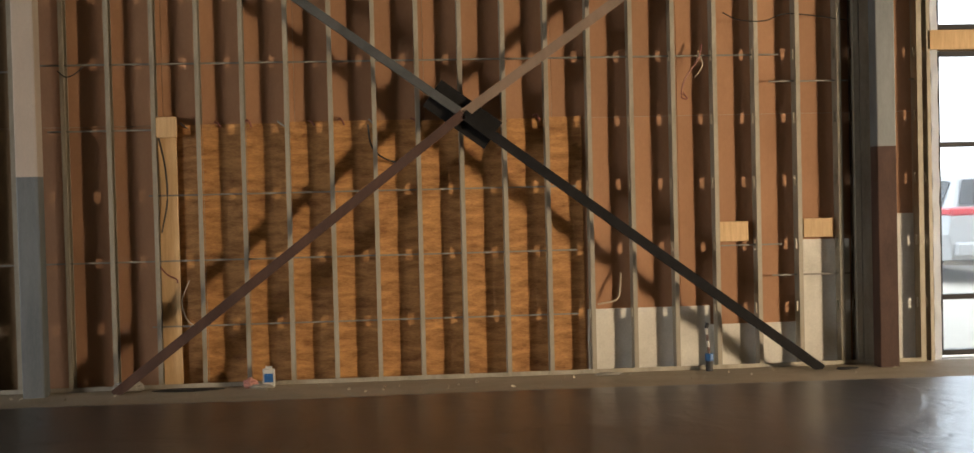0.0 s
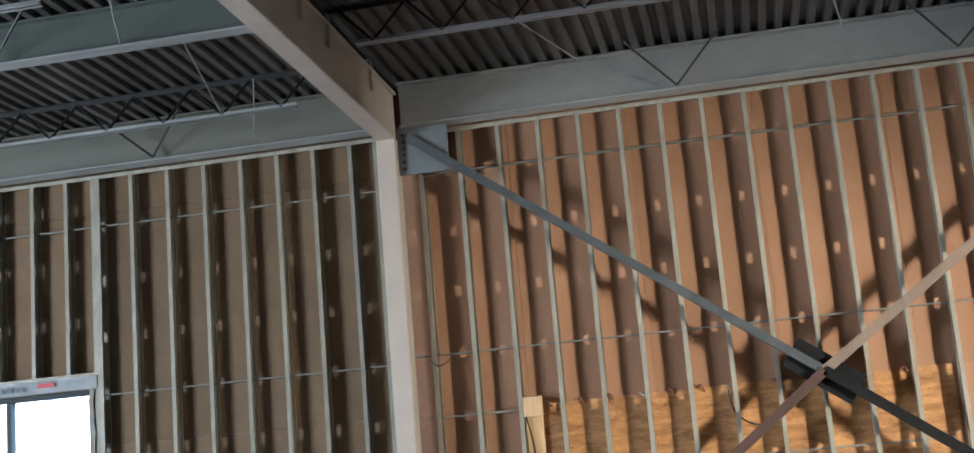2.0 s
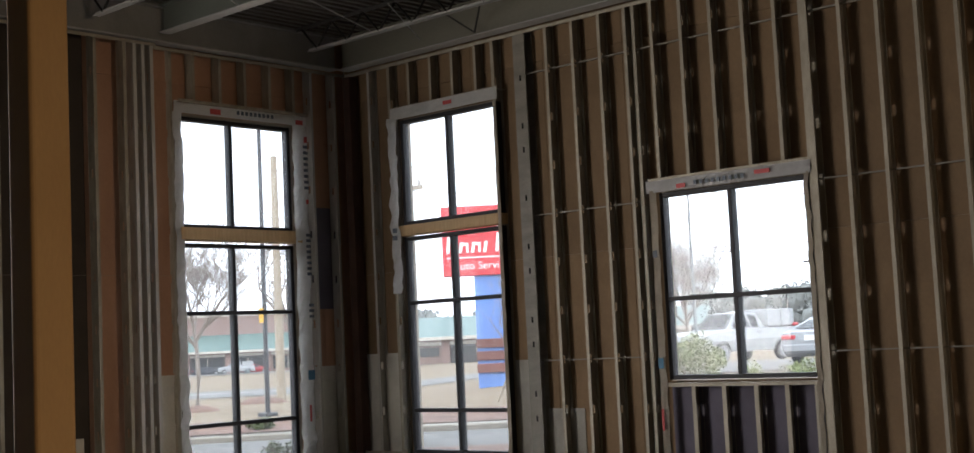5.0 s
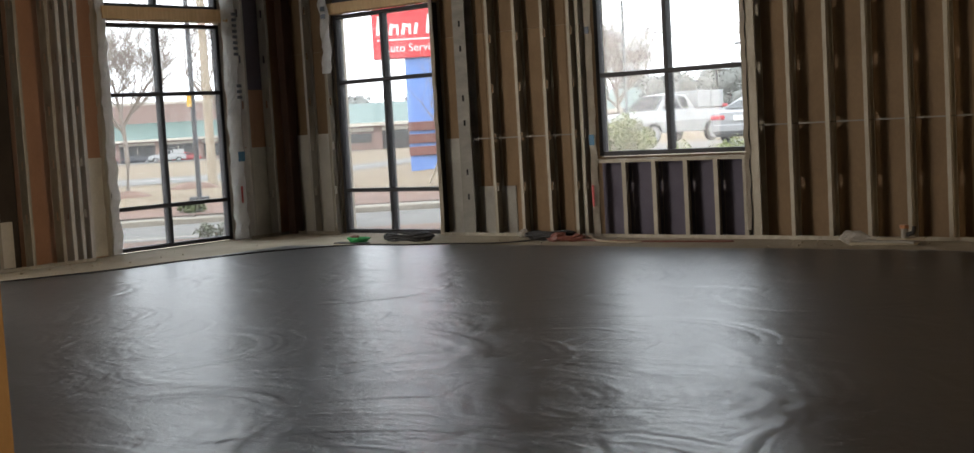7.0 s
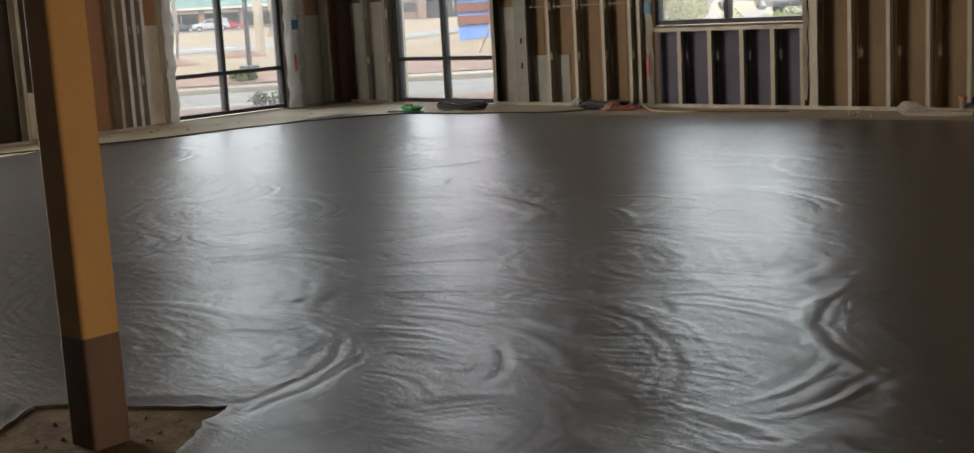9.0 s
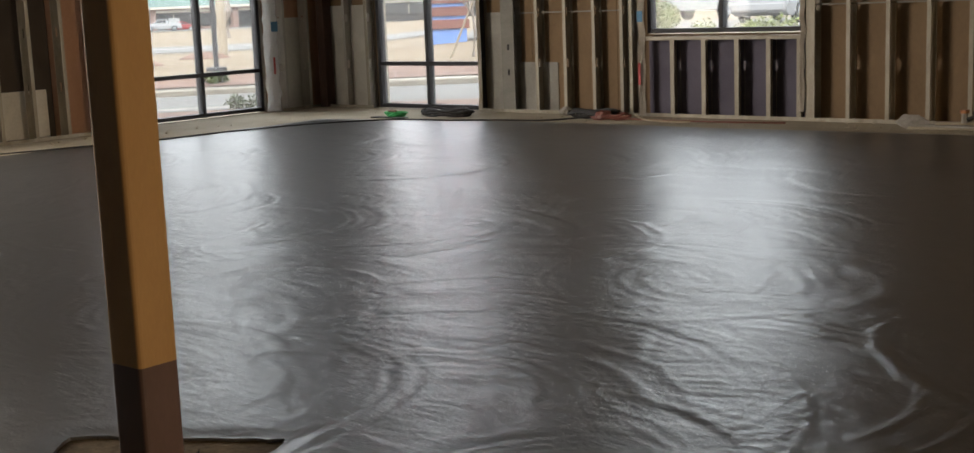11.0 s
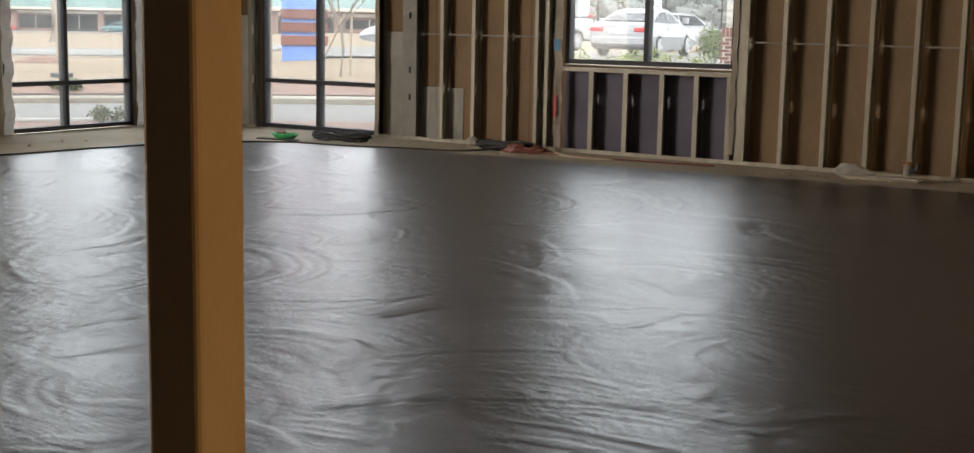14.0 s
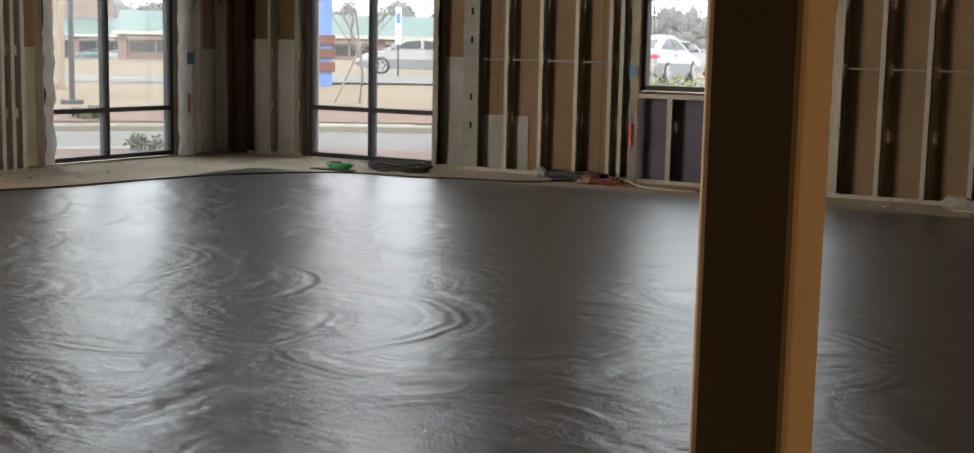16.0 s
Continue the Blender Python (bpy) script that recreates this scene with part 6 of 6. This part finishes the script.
# straps and a hose coil near the corner window
def strap_heap():
    ob = thing("ratchet_strap", "bright green strap heaped with a red handle", "strap", "", "", (-11.75, 11.42, 0.0))
    rng = random.Random(5)
    for k in range(5):
        a0 = rng.uniform(0, 6)
        pts = [(0.16 * math.cos(a0 + i * 0.8) * (0.6 + 0.1 * k), 0.10 * math.sin(a0 + i * 0.8), 0.018 + 0.009 * k + 0.004 * math.sin(i)) for i in range(9)]
        part("band", sweep(bmesh.new(), pts, 0.014, 4), GREEN, ob)
    part("handle", sweep(bmesh.new(), [(-0.2, 0.05, 0.05), (-0.1, 0.02, 0.07), (0.02, -0.03, 0.075)], 0.018, 6), RED_WIRE, ob, "red handle")
    part("mat", box(-0.28, 0.24, -0.16, -0.04, 0.0, 0.012, 0.004), IRON, ob, "dark flat mat")


strap_heap()


def coil(x, y, w, d, turns, r, mat, label, seed, name="hose_coil", h=0.02):
    ob = thing(name, label, "hose", "coiled hoses", at=(x, y, 0.0))
    rng = random.Random(seed)
    for k in range(turns):
        p = [rng.uniform(-0.06, 0.06) for _ in range(3)]
        pts = [((w / 2 + p[0]) * math.cos(i * math.tau / 20) + p[1], (d / 2 + p[2] * 0.5) * math.sin(i * math.tau / 20), r + h * k + 0.012 * math.sin(i * 1.3 + k)) for i in range(20)]
        part("loop", sweep(bmesh.new(), pts, r, 6, True), mat, ob)
    return ob


coil(-11.25, 11.75, 0.75, 0.32, 4, 0.016, IRON, "coil of black hose lying on the slab", 1)
coil(-9.25, 12.02, 0.62, 0.26, 4, 0.018, IRON, "coil of dark hose lying by the wall", 2)
coil(-9.0, 11.93, 0.5, 0.2, 3, 0.018, RED_WIRE, "coil of red-brown hose lying by the wall", 3)
lump("fitting_block", -9.02, 11.86, 0.22, 0.14, 0.10, RED_WIRE, 6, "red-brown plastic fitting on the hose", "fitting")
wire([(-8.9, 11.95, 0.02), (-8.7, 11.98, 0.05), (-8.5, 11.85, 0.02), (-8.2, 11.78, 0.015), (-7.9, 11.8, 0.015)], 0.010, TAN_WIRE, "tan cord trailing along the wall", "floor_cord", "cord", "floor cords")
wire([(-8.85, 11.9, 0.02), (-8.3, 11.86, 0.015), (-7.4, 11.92, 0.014), (-6.9, 12.0, 0.014)], 0.009, RED_WIRE, "red-brown cord trailing along the wall", "floor_cord", "cord", "floor cords")
wire([(-13.3, 5.5, 0.02), (-12.75, 7.0, 0.03), (-12.35, 8.2, 0.03), (-12.25, 9.2, 0.028), (-12.0, 10.1, 0.028), (-11.6, 10.7, 0.028), (-11.2, 11.0, 0.028), (-10.6, 11.05, 0.03), (-10.1, 11.25, 0.028), (-9.6, 11.5, 0.014), (-9.3, 11.85, 0.02)],
     0.009, IRON, "black extension cord along the edge of the fresh floor", "floor_cord", "cord", "floor cords")


# grey rag, board scraps and a fitting by the wall
def board_heap():
    ob = thing("scrap_boards", "flat grey board scraps lying by the wall", "scrap boards", "", "", (-5.3, 11.98, 0.0))
    for i, (a, b, w, t) in enumerate(((-0.3, 0.32, 0.10, 4), (-0.22, 0.36, 0.12, -7), (-0.05, 0.40, 0.07, 12))):
        part("board", box(a, b, -w / 2, w / 2, 0.002 + i * 0.022, 0.022 + i * 0.022, 0.003), SLAB if i != 1 else RAG, ob).rotation_euler = (0, 0, radians(t))


board_heap()
lump("rag", -5.58, 11.98, 0.30, 0.10, 0.13, RAG, 8, "crumpled grey-white rag on board scraps", "rag")


def valve():
    ob = thing("pipe_fitting", "small brass pipe fitting on the board scraps", "fitting", "", "", (-5.08, 11.97, 0.068))
    part("body", sweep(bmesh.new(), [(0, 0, 0), (0, 0, 0.09)], 0.03, 8), RAG, ob)
    part("nut", lathe(bmesh.new(), ((0.045, 0), (0.045, 0.03)), 6, (0, 0, 0.09)), COPPER, ob, "brass nut")
    part("elbow", sweep(bmesh.new(), [(0.03, 0, 0.03), (0.09, 0, 0.05), (0.10, 0, 0.11)], 0.022, 8), IRON, ob)


valve()


# crumbs and chips along the wall foot
def crumbs():
    rng = random.Random(9)
    bm = bmesh.new()
    for i in range(260):
        if i % 3:
            x, y = rng.uniform(-12.6, 4.5), rng.uniform(11.62, 12.2)
        else:
            x, y = rng.uniform(-13.7, -12.95), rng.uniform(6.5, 11.5)
        s = rng.uniform(0.006, 0.028)
        vs = [bm.verts.new((x + rng.uniform(-s, s), y + rng.uniform(-s, s), z)) for z in (0.0, 0.0, 0.0, s * 0.8)]
        for f in ((0, 1, 2), (0, 3, 1), (1, 3, 2), (2, 3, 0)):
            bm.faces.new([vs[k] for k in f])
    return bm


tagged(part("floor_crumbs", crumbs(), SLAB), "scattered crumbs and chips along the slab edge", "debris", kind="stuff")

# clods round the foot of the free column
def clods():
    rng = random.Random(19)
    bm = bmesh.new()
    for i in range(40):
        a = rng.uniform(0, math.tau)
        r = rng.uniform(0.11, 0.5)
        x, y = CX + math.cos(a) * r, CY + math.sin(a) * r
        s = rng.uniform(0.004, 0.02)
        vs = [bm.verts.new((x + rng.uniform(-s, s), y + rng.uniform(-s, s), z)) for z in (0.0, 0.0, 0.0, s)]
        for f in ((0, 1, 2), (0, 3, 1), (1, 3, 2), (2, 3, 0)):
            bm.faces.new([vs[k] for k in f])
    return bm


DIRT = material("dark_damp_grit", (0.05, 0.045, 0.035), (0.12, 0.10, 0.075), 0.9, 0, 8, 60, (1, 1, 1), 0, 0.3)
tagged(part("column_grit", clods(), DIRT), "dark damp grit round the column foot", "debris", kind="stuff")

# roof odds: a pine plank laid across the joists, thin bridging rods
tagged(part("roof_plank", bar(bmesh.new(), (-10.22, 7.30, JZ + 0.085), (-10.26, 8.82, JZ + 0.075), 0.19, 0.045, (0, 0, 1)), PINE), "long pine plank laid across the roof joists", "plank", "roof planks")
tagged(part("roof_plank", bar(bmesh.new(), (-10.55, 9.30, JZ + 0.07), (-10.25, 10.05, JZ + 0.10), 0.12, 0.04, (0, 0, 1)), PINE), "short pine plank wedged beside the roof beam", "plank", "roof planks")
for x in (-12.2, -9.7, -7.2, -4.9, -1.5, 1.0, 3.5, 6.0):
    for a, b in ((11.2, 9.26), (9.14, 8.1), (8.1, 6.5), (12.1, 11.2)) if x < -4 else ((12.1, 9.9), (9.9, 7.6)):
        up = x % 2 > 1
        tagged(part("bridging_rod", sweep(bmesh.new(), [(x, a, JZ + 0.03), (x + 0.35, b, DECKZ - 0.06)] if up else [(x, a, DECKZ - 0.06), (x - 0.3, b, JZ + 0.03)], 0.009, 5), CHORD), "thin slanting steel rod between roof joists", "bridging rod", "bridging rods", "structure")
# dark rods in V pairs, set for the dark diagonals on the beams
for x in (-11.2, -8.6, -6.0, -0.6, 2.0):
    part_label = "dark diagonal rod beside the beam"
    tagged(part("kicker_rod", sweep(bmesh.new(), [(x, 12.06, 5.33), (x + 0.45, 11.75, DECKZ - 0.03)], 0.012, 5), IRON), part_label, "kicker rod", "kicker rods", "structure")
    tagged(part("kicker_rod", sweep(bmesh.new(), [(x, 12.06, 5.33), (x - 0.45, 11.75, DECKZ - 0.03)], 0.012, 5), IRON), part_label, "kicker rod", "kicker rods", "structure")
    if x > -4:
        continue
    tagged(part("kicker_rod", sweep(bmesh.new(), [(x, 9.1, JZ + 0.03), (x + 0.45, 8.8, DECKZ - 0.03)], 0.012, 5), IRON), part_label, "kicker rod", "kicker rods", "structure")
    tagged(part("kicker_rod", sweep(bmesh.new(), [(x, 9.1, JZ + 0.03), (x - 0.45, 8.8, DECKZ - 0.03)], 0.012, 5), IRON), part_label, "kicker rod", "kicker rods", "structure")
# bolts and tabs on the main beam and post
beam_bits = [o for o in bpy.data.objects if o.name == "main_beam"][0]
for i in range(7):
    for s in (0, 1):
        part("bolt", lathe(bmesh.new(), ((0.018, 0), (0.018, 0.02), (0.009, 0.03)), 6), BUFF, beam_bits).matrix_local = pose(-3.56 + 0.10 * s, 12.06, 5.13 + 0.07 * i, 90, 0, 0)
for y in (11.2, 9.9, 9.2, 8.1, 6.5, 5.0, 3.5):
    part("joist_seat", box(-3.64, -3.38, y - 0.06, y + 0.06, 5.646, DECKZ - 0.05), GALV_DARK, beam_bits)
    part("stiffener", box(-3.405, -3.375, y - 0.012, y + 0.012, 5.42, 5.62), BUFF, beam_bits)

PIT = material("damp_tan_screed", (0.065, 0.046, 0.026), (0.36, 0.275, 0.165), 0.95, 0, 7, 50, (1, 1, 1), 0, 0.9, 0.1)
def pit_patch():
    bm = bmesh.new()
    vs = [bm.verts.new((x, y, 0.003)) for x, y in fill_edge([(-3.80, 2.44), (-4.44, 2.05), (-4.05, 1.42), (-3.38, 1.83)], 0.08, 0.03)]
    bm.faces.new(vs)
    return bm


tagged(part("pit_floor", pit_patch(), PIT), "rough damp tan screed left round the column foot", "floor patch", kind="structure")
